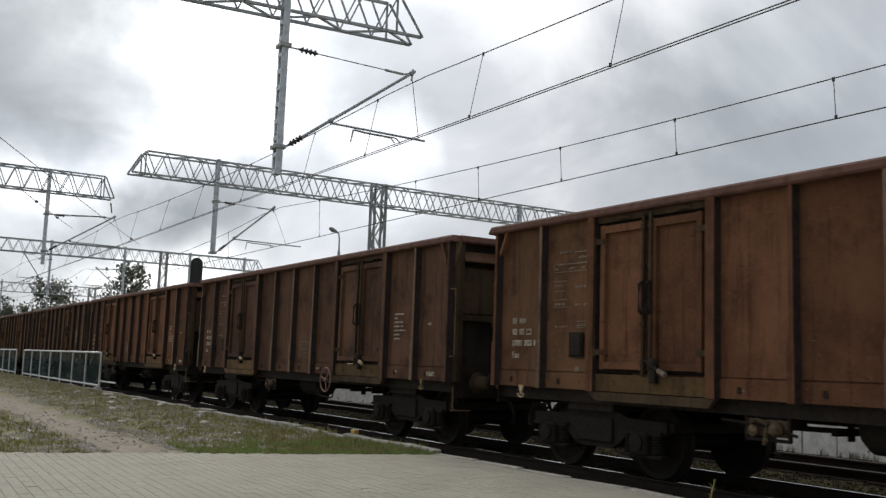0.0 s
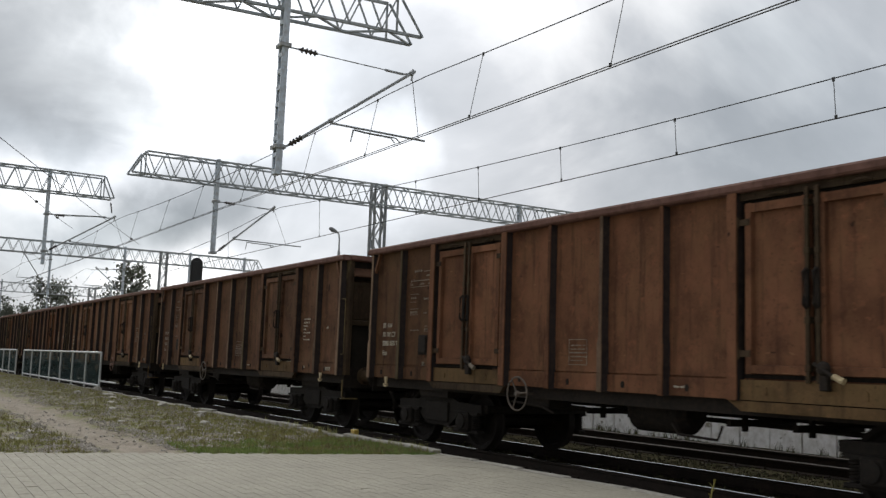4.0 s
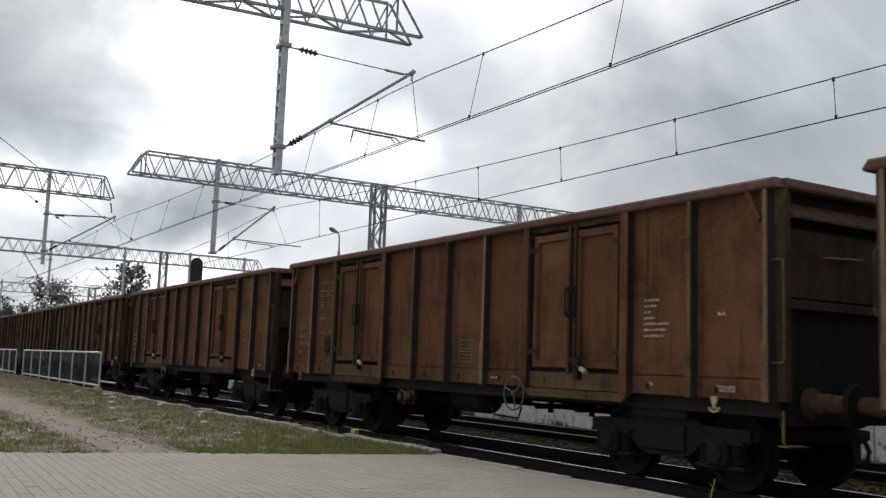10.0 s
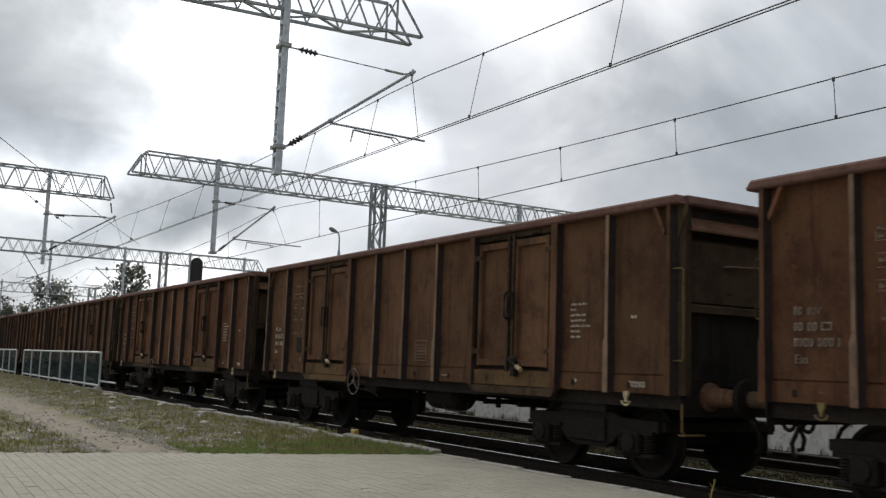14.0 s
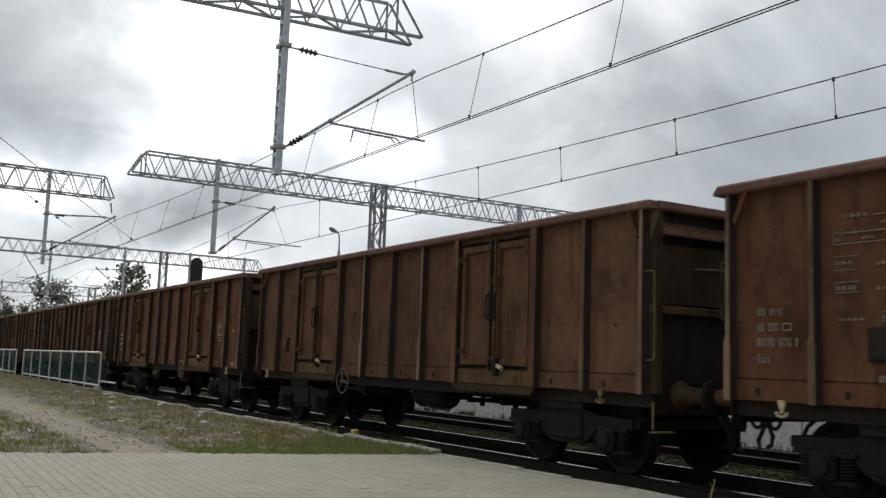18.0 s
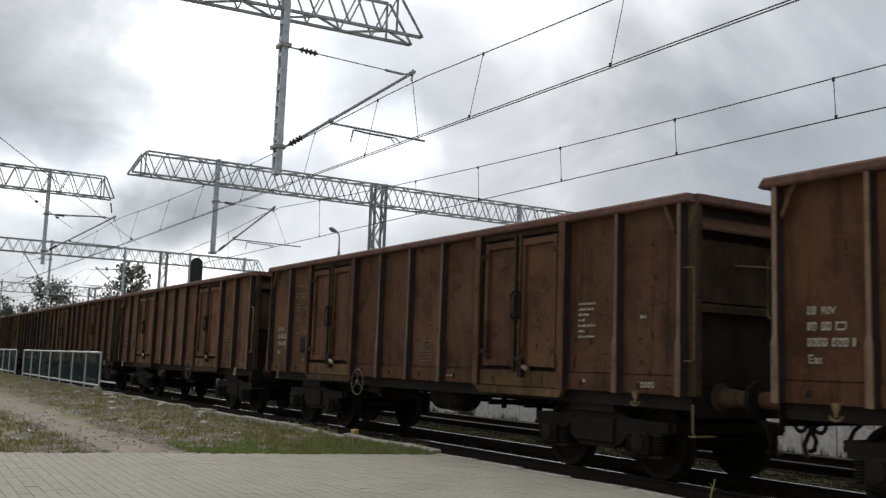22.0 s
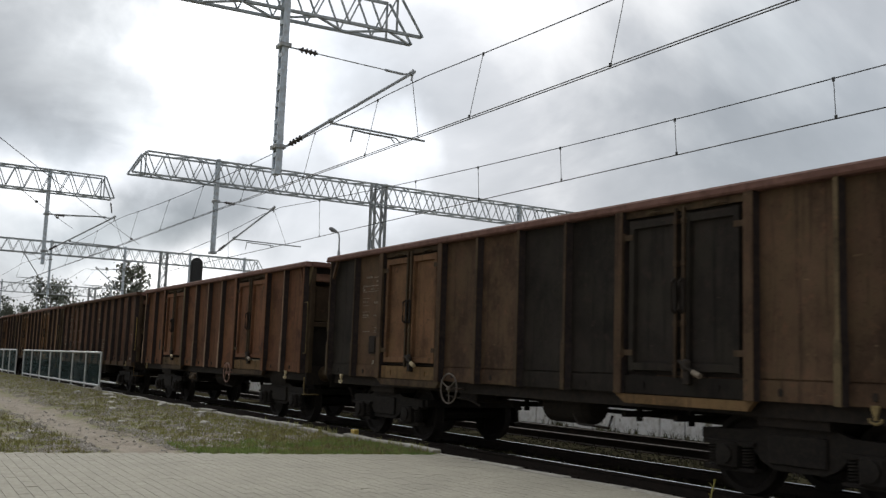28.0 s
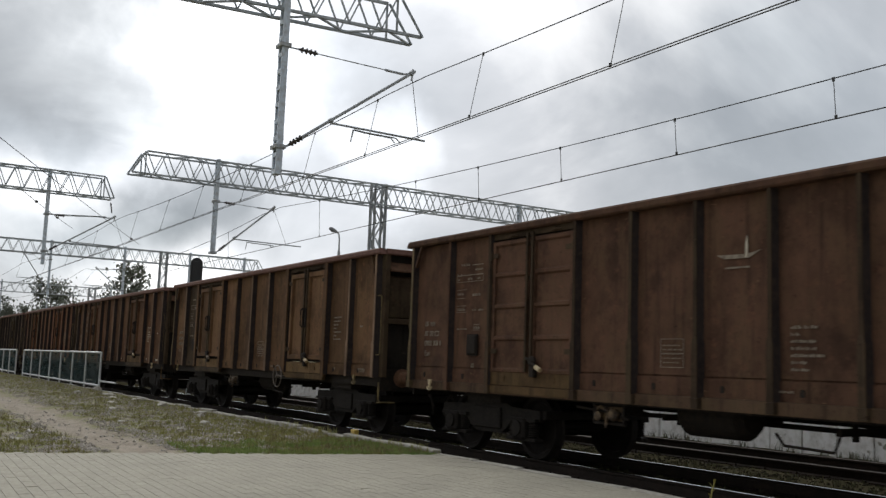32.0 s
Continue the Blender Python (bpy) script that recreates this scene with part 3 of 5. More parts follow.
def cantilever(parent, post_y, s, tip_y, tip_z, low_z, up_z, arm_z, arm0, arm1, contact_y, contact_z):
    """A raked tube with its tie, insulators, registration arm and two steady arms; s: the side to which it reaches."""
    foot = Vector((0, post_y + s * 0.12, low_z))
    tip = Vector((0, tip_y, tip_z))
    way = (tip - foot).normalized()
    bm = bmesh.new()
    insulator(bm, foot + way * 0.12, foot + way * 0.46)
    part("insulator", bm, INSUL, parent, "brown ribbed insulator")
    bm = bmesh.new()
    tube(bm, [foot + way * 0.44, tip + way * 0.1], 0.031, 8)
    tube(bm, [tip - way * 0.03, tip + way * 0.03], 0.055, 8)
    tube(bm, [Vector((0, arm0, arm_z + 0.08)) - way * 0.04, Vector((0, arm0, arm_z + 0.08)) + way * 0.04], 0.05, 8)
    part("raked_tube", bm, MAST, parent)
    for low, high in ((low_z - 0.05, low_z + 0.03), (up_z - 0.04, up_z + 0.04)):
        bm = bmesh.new()
        box(bm, -0.15, 0.15, post_y - 0.11, post_y + 0.11, low, high, 0.008)
        part("clamp", bm, MAST, parent)
    bm = bmesh.new()
    tube(bm, [(0, post_y + s * 0.1, low_z), foot + way * 0.14], 0.022, 6)
    part("pin", bm, MAST, parent)
    bm = bmesh.new()
    u0 = Vector((0, post_y + s * 0.1, up_z))
    insulator(bm, u0 + Vector((0, s * 0.22, 0.0)), u0 + Vector((0, s * 0.62, -0.01)))
    part("insulator", bm, INSUL, parent, "brown ribbed insulator")
    bm = bmesh.new()
    tube(bm, [u0, u0 + Vector((0, s * 0.24, 0.0))], 0.016, 6)
    tube(bm, [u0 + Vector((0, s * 0.6, -0.01)), tip + Vector((0, -s * 0.58, -0.05))], 0.011, 6)
    tube(bm, [tip + Vector((0, -s * 0.64, -0.05)), tip + Vector((0, -s * 0.20, -0.06))], 0.026, 6)
    tube(bm, [tip + Vector((0, -s * 0.20, -0.06)), tip], 0.018, 6)
    tube(bm, [tip + Vector((0, 0, -0.16)), tip + Vector((0, s * 0.03, 0.09))], 0.022, 6)
    part("tie_rod", bm, MAST, parent)
    bm = bmesh.new()
    tube(bm, [(0, arm0, arm_z + 0.03), (0, arm1, arm_z)], 0.023, 6)
    part("registration_arm", bm, MAST, parent)
    for k in (0, 1):
        bm = bmesh.new()
        y_a = arm0 + (contact_y - arm0) * 0.30
        tube(bm, [(0.05 * k, y_a, arm_z - 0.28 + 0.10 * k), (0.05 * k, y_a + s * 0.04, arm_z - 0.03), (0.05 * k, y_a + s * 0.3, arm_z - 0.05), (0.05 * k, contact_y + s * 0.05 * (2 * k - 1) - s * 0.1, arm_z - 0.06),
                  (0.05 * k, contact_y + s * 0.05 * (2 * k - 1), contact_z)], 0.014, 6)
        part("steady_arm", bm, MAST, parent)
    bm = bmesh.new()
    tube(bm, [tip, (0, contact_y + s * 0.52, arm_z)], 0.007, 5)
    part("hanger", bm, COPPER, parent)


GANTRY = "overhead line gantries"
g1 = thing("line_gantry", pose(-17.14, 0, 0), "grey lattice steel gantry arm with a drop post and catenary bracket", "gantry", GANTRY)
truss(g1, 0.5, 9.69, 0, 0.55, 8.14, 8.95, 0.55, TRUSS, 0.70)
# this beam stands a little askew to the track
askew = pose(0, 9.69, 0, 0, 0, -4.5) @ pose(0, -9.69, 0)
for bar in g1.children:
    bar.matrix_basis = askew @ bar.matrix_basis
lattice_mast(g1, 0.2, 8.95, 0.75, 0.55, MAST)
channel_post(g1, 6.72, 4.86, 8.95, GALV)
cantilever(g1, 6.72, 1, 9.62, 7.44, 5.41, 7.43, 6.03, 7.81, 10.0, 9.33, 5.88)

g2 = thing("line_gantry", pose(-33.1, 0, 0), "long grey lattice gantry over two tracks on a lattice mast", "gantry", GANTRY)
truss(g2, 7.68, 30.0, 0.45, 0.5, 7.47, 8.26, 0.6, TRUSS, 0.68)
lattice_mast(g2, 17.30, 8.35, 0.40, 0.38, MAST)
channel_post(g2, 10.74, 4.98, 8.4, GALV)
channel_post(g2, 24.2, 4.9, 8.35, GALV)
cantilever(g2, 10.74, 1, 12.94, 6.88, 5.03, 6.87, 5.55, 11.5, 14.1, 13.0, 5.43)

g3 = thing("line_gantry", pose(-42.6, 0, 0), "grey lattice gantry arm with a drop post and catenary bracket", "gantry", GANTRY)
truss(g3, 1.0, 9.2, 0, 0.4, 7.98, 8.88, 0.62, TRUSS, 0.70)
lattice_mast(g3, 0.8, 9.0, 0.75, 0.55, MAST)
channel_post(g3, 6.6, 4.93, 8.98, GALV)
cantilever(g3, 6.6, 1, 9.35, 7.22, 5.5, 7.06, 5.95, 7.6, 9.7, 9.33, 5.80)

bm = bmesh.new()
tube(bm, [(0, 6.7, 7.06), (0, 9.0, 7.20)], 0.026, 6)
part("tie_tube", bm, MAST, g3)
bm = bmesh.new()
insulator(bm, (0, 9.16, 7.85), (0, 9.24, 7.40), 3, 0.05)
part("insulator", bm, INSUL, g3, "brown ribbed insulator")

g4 = thing("line_gantry", pose(-66.5, 0, 0), "long grey lattice gantry over several tracks with drop posts", "gantry", GANTRY)
truss(g4, 2.5, 25.4, 0, 0.5, 7.62, 8.44, 0.6, TRUSS, 0.68)
lattice_mast(g4, 18.15, 8.5, 0.42, 0.36, MAST)
for y, z in ((10.77, 5.0), (15.5, 4.9), (20.0, 4.9), (24.0, 4.9)):
    channel_post(g4, y, z, 8.6, GALV)
cantilever(g4, 10.77, -1, 9.15, 7.6, 5.4, 7.3, 6.0, 10.2, 8.8, 9.33, 5.85)
cantilever(g4, 15.5, -1, 13.7, 7.0, 5.6, 7.0, 5.8, 15.0, 13.0, 13.4, 5.5)

g5 = thing("line_gantry", pose(-108, 0, 0), "distant grey lattice gantry across the station tracks", "gantry", GANTRY)
truss(g5, 5.0, 25.5, 0.4, 0.5, 7.35, 8.3, 0.6, TRUSS, 0.9)
lattice_mast(g5, 22.0, 8.4, 0.75, 0.55, MAST)
for y in (13.0, 17.5, 24.0):
    channel_post(g5, y, 4.9, 8.6, GALV)

# wires: carrier, contact pair and droppers over each track
def sagging(x, supports, z, sag):
    for a, b in zip(supports, supports[1:]):
        if a <= x <= b:
            u = (x - a) / (b - a)
            return z - 4 * sag * u * (1 - u)
    return z


def overhead(name, supports, carrier_y, carrier_z, sag, contact_y, contact_z, pair, droppers, label):
    line = thing(name, None, label, "overhead wire", "overhead wires")
    bm = bmesh.new()
    xs = [supports[0] + (supports[-1] - supports[0]) * i / 160 for i in range(161)]
    tube(bm, [(x, carrier_y, sagging(x, supports, carrier_z, sag)) for x in xs], 0.0105, 5)
    part("carrier_wire", bm, COPPER, line)
    for k in range(2 if pair else 1):
        bm = bmesh.new()
        tube(bm, [(x, contact_y + 0.08 * k - (0.04 if pair else 0), contact_z) for x in (supports[0], 0, supports[-1])], 0.0095 if pair else 0.011, 6)
        part("contact_wire", bm, COPPER, line)
    for x, lean in droppers:
        bm = bmesh.new()
        top_z = sagging(x, supports, carrier_z, sag)
        tube(bm, [(x, carrier_y, top_z), (x + lean, contact_y, contact_z)], 0.007, 5)
        box(bm, x - 0.02, x + 0.02, carrier_y - 0.012, carrier_y + 0.012, top_z - 0.05, top_z + 0.02)
        box(bm, x + lean - 0.02, x + lean + 0.02, contact_y - 0.012, contact_y + 0.012, contact_z, contact_z + 0.06)
        part("dropper", bm, COPPER, line)


overhead("overhead_line", (-235, -203, -171, -139, -108, -70, -42.6, -17.14, 8.3, 34), 9.6, 7.24, 0.25, 9.33, 5.855, True,
         [(x, 0.0) for x in (-2.0, -6.3, -10.55, -14.4, -18.6, -22.0, -26.5, -31.0, -35.0, -39.5, -47, -53, -60)], "twin contact wire and carrier with droppers over the near track")
overhead("overhead_line", (-235, -203, -171, -139, -108, -66.5, -33.1, 20.0, 52), 12.95, 6.88, 0.81, 13.0, 5.43, False,
         [(x, 0.0) for x in (-5.8, -9.35, -12.8, -16.25, -19.5, -22.6, -25.0, -29.0, -38, -45, -52, -60)], "contact wire and carrier with droppers over the second track")

# feeder and anchor cables slung between the far gantries
def cable(a, b, sag, r, beads, label):
    a, b = Vector(a), Vector(b)
    line = thing("feeder_cable", None, label, "cable", "feeder cables")
    pts = [a.lerp(b, i / 24) - Vector((0, 0, 4 * sag * (i / 24) * (1 - i / 24))) for i in range(25)]
    bm = bmesh.new()
    tube(bm, pts, r, 5)
    part("wire", bm, COPPER, line)
    for u in beads:
        bm = bmesh.new()
        c = a.lerp(b, u) - Vector((0, 0, 4 * sag * u * (1 - u)))
        w = (b - a).normalized() * 0.2
        insulator(bm, c - w, c + w, 3, 0.07)
        part("insulator", bm, INSUL, line)


cable((-30.00, 1.95, 8.30), (-66.50, 16.43, 8.81), 0.05, 0.014, (0.9,), "thin steel cable slung slantwise towards a far gantry")
cable((-42.60, 5.36, 8.10), (-66.50, 12.01, 9.48), 0.05, 0.014, (0.25, 0.62), "thin steel cable with insulators between two gantries")
cable((-66.5, 10.77, 6.4), (-108, 17.5, 6.0), 0.4, 0.016, (0.5,), "thin cable running to the distant gantry")

# ------------------------------------------------------------------ fence on the near verge
fence = thing("mesh_fence", pose(0, 7.46, 0.10), "grey steel tube fence with green wire mesh panels", "fence")
bays = [-34.3 - 2.42 * i for i in range(17)]


def fence_post(bm):
    tube(bm, [(0, 0, -0.2), (0, 0, 1.27)], 0.038, 8)


def fence_rail(bm):
    tube(bm, [(0, 0, 0), (-2.42, 0, 0)], 0.034, 8)


def fence_panel(bm):
    for i in range(1, 22):
        tube(bm, [(-2.42 * i / 22, 0, 0.12), (-2.42 * i / 22, 0, 1.24)], 0.003, 4)
    for i in range(1, 16):
        tube(bm, [(-0.02, 0.005, 0.12 + 1.12 * i / 16), (-2.40, 0.005, 0.12 + 1.12 * i / 16)], 0.0035, 4)


for i, x in enumerate(bays):
    piece("post", stored("fence_post", fence_post, FENCE_STEEL), fence, pose(x, 0, 0))
    if i < len(bays) - 1 and i != 7:
        for z in (0.12, 1.25):
            piece("rail", stored("fence_rail", fence_rail, FENCE_STEEL), fence, pose(x, 0, z))
        piece("mesh_panel", stored("mesh_panel", fence_panel, FENCE_MESH), fence, pose(x, 0, 0), "green welded wire mesh")
bm = bmesh.new()
tube(bm, [(0, 0, 0.28), (1.9, 0.05, 0.28)], 0.03, 8)
at(part("end_bar", bm, FENCE_STEEL, fence), pose(-34.1, 0, 0))

# ------------------------------------------------------------------ signal and lamp behind the train
signal = thing("railway_signal", pose(-37.7, 11.62, -0.3, 0, 0, 180), "black railway light signal with a rounded head on a mast", "signal")
bm = bmesh.new()
pts = [(0.24 * math.cos(a), 5.33 + 0.24 * math.sin(a)) for a in (math.pi * i / 12 for i in range(13))]
pts += [(-0.24 * math.cos(a), 4.2 - 0.24 * math.sin(a)) for a in (math.pi * i / 12 for i in range(13))]
prism(bm, pts, "x", -0.04, 0.04)
box(bm, -0.075, -0.04, -0.19, 0.19, 4.1, 5.42, 0.015)
part("signal_head", bm, BLACK, signal)
for i in range(3):
    z = 5.3 - 0.46 * i
    bm = bmesh.new()
    lathe(bm, [(0.105, 0), (0.105, 0.2), (0.095, 0.2), (0.095, 0.02)], pose(0.04, 0, z, 0, 90, 0), 16)
    hood = part("hood", bm, BLACK, signal)
    bm = bmesh.new()
    lathe(bm, [(0.09, 0.0), (0.085, 0.02), (0.03, 0.035)], pose(0.042, 0, z, 0, 90, 0), 16)
    part("lens", bm, LENS, hood)
bm = bmesh.new()
tube(bm, [(-0.1, 0, -0.1), (-0.1, 0, 4.2)], 0.07, 12)
part("mast", bm, MAST, signal)
bm = bmesh.new()
for s in (-1, 1):
    tube(bm, [(-0.2, s * 0.15, 0.2), (-0.2, s * 0.15, 3.9)], 0.017, 6)
for i in range(11):
    tube(bm, [(-0.2, -0.15, 0.5 + 0.32 * i), (-0.2, 0.15, 0.5 + 0.32 * i)], 0.013, 6)
part("ladder", bm, MAST, signal)

lamp = thing("street_lamp", pose(-42.3, 20.05, 0.86), "grey platform lamp post with a single curved arm", "lamp")
bm = bmesh.new()
tube(bm, [(0, 0, 0), (0, 0, 5.85)], 0.07, 8)
tube(bm, [(0, 0, 5.8), (0, -0.01, 6.45), (0.0, -0.05, 6.68), (0.02, -0.16, 6.78)], 0.04, 8, 0.03)
part("post", bm, LAMP_GREY, lamp)
bm = bmesh.new()
lathe(bm, [(0.03, -0.06), (0.055, 0.02), (0.095, 0.18), (0.10, 0.38), (0.075, 0.48), (0.02, 0.51)], stand((0.02, -0.13, 6.76), (0.06, -0.62, 6.93)), 12)
part("lamp_head", bm, LAMP_GREY, lamp)
bm = bmesh.new()
lathe(bm, [(0.01, 0.14), (0.08, 0.22), (0.085, 0.36), (0.02, 0.44)], stand((0.02, -0.13, 6.73), (0.06, -0.62, 6.90)), 10)
part("glass_bowl", bm, LENS, lamp)


# ------------------------------------------------------------------ trees beyond the station
def tree(x, y, h, spread, seed, label, low=0.35, leaves=1700):
    r = random.Random(seed)
    t = thing("tree", pose(x, y, -0.45), label, "tree", "trees beyond the station")
    bm = bmesh.new()
    bend = [Vector((0.15 * math.sin(i + seed) * i / 6, 0.15 * math.cos(i * 1.3) * i / 6, h * 0.92 * i / 6)) for i in range(7)]
    tube(bm, bend, 0.02 * h, 8, 0.003 * h)
    part("trunk", bm, BARK, t)
    tips = []
    for i in range(16):
        u = low + (0.97 - low) * i / 15
        base = bend[0].lerp(bend[-1], u)
        a = i * 2.4 + r.uniform(-0.5, 0.5)
        reach = spread * (1.0 - 0.55 * u) * r.uniform(0.55, 1.15)
        tip = base + Vector((math.cos(a) * reach, math.sin(a) * reach, reach * r.uniform(0.1, 0.65)))
        bm = bmesh.new()
        mid = base.lerp(tip, 0.5) + Vector((0, 0, 0.08 * reach))
        tube(bm, [base, mid, tip], 0.006 * h, 5, 0.0015 * h)
        part("limb", bm, BARK, t)
        for k in range(5):
            tips.append((base.lerp(tip, r.uniform(0.45, 1.08)) + Vector((r.gauss(0, 0.3), r.gauss(0, 0.3), r.gauss(0, 0.3))), reach * r.uniform(0.14, 0.34)))
    verts, faces = [], []
    for i in range(leaves):
        c, rad = tips[r.randrange(len(tips))]
        p = c + Vector((r.gauss(0, 1), r.gauss(0, 1), r.gauss(0, 0.8))) * rad
        q = Euler((r.uniform(-1.2, 1.2), r.uniform(-1.2, 1.2), r.uniform(0, 6.3))).to_quaternion()
        s = r.uniform(0.16, 0.36)
        k = len(verts)
        for vx, vy, vz in ((-s, 0, 0), (0, -s * 0.5, 0.04), (s, 0, 0), (0, s * 0.5, 0.04)):
            verts.append(tuple(p + q @ Vector((vx, vy, vz))))
        faces.append((k, k + 1, k + 2, k + 3))
    me = bpy.data.meshes.new("crown")
    me.from_pydata(verts, [], faces)
    me.materials.append(LEAF)
    tagged(piece("crown", me, t), kind="stuff")


tree(-150, 24.8, 12.6, 6.0, 1, "dark leafy tree with a broad ragged crown", 0.35, 2300)
tree(-150, 30.0, 8.8, 4.6, 2, "smaller bushy tree with thin foliage", 0.2)
tree(-110, 26.6, 12.3, 4.4, 3, "slender dark tree with an uneven crown", 0.35, 1800)
tree(-118, 31.0, 9.6, 2.4, 4, "low leafy tree beside a taller one", 0.3)
tree(-155, 18.3, 9.8, 5.4, 5, "spreading bushy tree with thin foliage", 0.2)
tree(-160, 13.5, 9.4, 5.4, 6, "spreading bushy tree with thin foliage", 0.2)
tree(-158, 21.0, 8.2, 3.8, 7, "low bushy tree with thin foliage", 0.2)
tree(-140, 27.2, 9.0, 2.6, 8, "thin tree with sparse leaves", 0.3, 800)

# ------------------------------------------------------------------ the goods train
# A wagon's own space: x along it (front +), y across (the camera's side is negative), z above the rail.
PITCH = 14.04
HALF = 6.34
BAYS = (-6.34, -5.263, -4.186, -2.152, -1.076, 0.0, 1.076, 2.152, 4.186, 5.263, 6.34)
BAYS_B = (-6.34, -5.16, -4.02, -2.03, -0.95, 0.12, 1.16, 2.22, 3.24, 4.26, 5.30, 6.34)
SKIN, FACE = 1.332, 1.455
BOTTOM, TOP = 1.07, 3.32


def skin_panel(width, seed):
    def make(bm):
        nx, nz = 5, 9
        grid = []
        for i in range(nx):
            col = []
            for j in range(nz):
                x, z = width * (i / (nx - 1) - 0.5), BOTTOM + 0.235 + (TOP - BOTTOM - 0.235) * j / (nz - 1)
                inner = 0 < i < nx - 1 and 0 < j < nz - 1
                dent = 0.016 * noise.noise((x * 1.3 + seed * 7.1, z * 1.1, seed * 3.0)) + 0.012 if inner else 0
                col.append(bm.verts.new((x, max(0, dent), z)))
            grid.append(col)
        for i in range(nx - 1):
            for j in range(nz - 1):
                f = bm.faces.new((grid[i][j], grid[i + 1][j], grid[i + 1][j + 1], grid[i][j + 1]))
                f.smooth = True
        box(bm, -width / 2, width / 2, 0.02, 0.026, BOTTOM + 0.2, TOP)
        box(bm, -width / 2, width / 2, -0.012, 0.02, BOTTOM, BOTTOM + 0.215)

    return make


def bolt_shape(bm):
    prism(bm, [(-0.022, 0.055), (0.022, 0.055), (0.03, 0.10), (0.018, 0.135), (-0.018, 0.135), (-0.03, 0.10)], "y", -0.022, 0.0)


def post_shape(bm, a=0.026, b=0.042):
    box(bm, -a, a, 0.010, 0.022, BOTTOM + 0.62, TOP + 0.02)
    box(bm, -b, b, 0.0, 0.014, BOTTOM - 0.01, BOTTOM + 0.60)
    bm.faces.new([bm.verts.new(p) for p in ((-b, 0.0, BOTTOM + 0.60), (b, 0.0, BOTTOM + 0.60), (a, 0.010, BOTTOM + 0.68), (-a, 0.010, BOTTOM + 0.68))])


def door_post_shape(bm):
    box(bm, -0.066, 0.066, 0.0, 0.016, BOTTOM - 0.01, TOP + 0.02, 0.003)


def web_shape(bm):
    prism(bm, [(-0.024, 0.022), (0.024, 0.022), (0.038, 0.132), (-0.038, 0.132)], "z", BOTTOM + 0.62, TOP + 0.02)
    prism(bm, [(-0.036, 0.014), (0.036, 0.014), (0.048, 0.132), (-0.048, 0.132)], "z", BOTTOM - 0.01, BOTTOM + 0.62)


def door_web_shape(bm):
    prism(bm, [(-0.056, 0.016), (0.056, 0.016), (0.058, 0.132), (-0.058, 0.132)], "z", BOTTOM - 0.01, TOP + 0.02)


def long_post_shape(bm):
    post_shape(bm)
    prism(bm, [(-0.066, 0.11), (-0.05, 0.0), (0.05, 0.0), (0.066, 0.11)], "z", BOTTOM - 0.13, BOTTOM - 0.012)


def leaf_shape(bm):
    w, z0, z1 = 0.412, 1.345, 3.185
    box(bm, -w + 0.02, w - 0.02, 0.055, 0.065, z0 + 0.02, z1 - 0.02)
    for x0, x1 in ((-w, -w + 0.095), (w - 0.095, w)):
        prism(bm, [(x0, 0.06), (x0 + 0.006, 0.0), (x1 - 0.010, 0.0), (x1, 0.06)], "z", z0, z1)
    for a, b in ((z0, z0 + 0.10), (z1 - 0.11, z1)):
        prism(bm, [(0.06, a), (0.001, a + 0.008), (0.001, b - 0.008), (0.06, b)], "x", -w + 0.085, w - 0.085)


def ladder_leaf_shape(bm):
    w, z0, z1 = 0.455, 1.25, 3.19
    box(bm, -w, w, 0.035, 0.05, z0, z1)
    for x0, x1 in ((-w, -w + 0.07), (w - 0.07, w)):
        box(bm, x0, x1, 0.0, 0.035, z0, z1)
    for i in range(5):
        z = z0 + (z1 - z0 - 0.07) * i / 4
        prism(bm, [(0.035, z - 0.01), (0.0, z + 0.015), (0.0, z + 0.055), (0.035, z + 0.08)], "x", -w + 0.06, w - 0.06)


def lock_bar_shape(bm):
    box(bm, -0.022, 0.022, -0.045, -0.008, 1.27, 3.26, 0.006)
    for z in (1.42, 1.9, 2.6, 3.1):
        box(bm, -0.030, 0.030, -0.05, 0.03, z - 0.035, z + 0.035, 0.006)


def grip_shape(bm):
    tube(bm, [(0, -0.05, 2.02), (0, -0.10, 2.06), (0, -0.10, 2.38), (0, -0.05, 2.42)], 0.018, 8)
    box(bm, -0.026, 0.026, -0.055, -0.02, 2.02, 2.42, 0.008)


def lever_shape(bm):
    lathe(bm, [(0.07, 0), (0.075, 0.03), (0.05, 0.06), (0.02, 0.065)], pose(0.0, -0.04, 1.42, 90, 0, 0), 12)
    tube(bm, [(-0.10, -0.08, 1.47), (0.02, -0.09, 1.40), (0.15, -0.10, 1.34)], 0.021, 8)
    box(bm, -0.05, 0.05, -0.075, 0.0, 1.20, 1.36, 0.01)


def lever_tip_shape(bm):
    tube(bm, [(0.14, -0.10, 1.345), (0.255, -0.105, 1.30)], 0.033, 8)


def hinge_shape(bm):
    for z in (1.56, 2.98):
        tube(bm, [(0, 0, z - 0.06), (0, 0, z + 0.06)], 0.024, 8)
        box(bm, -0.02, 0.16, -0.004, 0.012, z - 0.035, z + 0.035)
    tube(bm, [(0, 0, 1.50), (0, 0, 3.04)], 0.010, 6)


def header_shape(bm):
    box(bm, -0.97, 0.97, 0.02, 0.05, 3.225, TOP)
    for x in (-0.55, 0.45):
        tube(bm, [(x, -0.01, 3.24), (x + 0.12, -0.03, 3.255), (x + 0.22, -0.01, 3.24)], 0.014, 6)


def backing_shape(bm):
    box(bm, -0.99, 0.99, 0.085, 0.10, 1.30, 3.31)


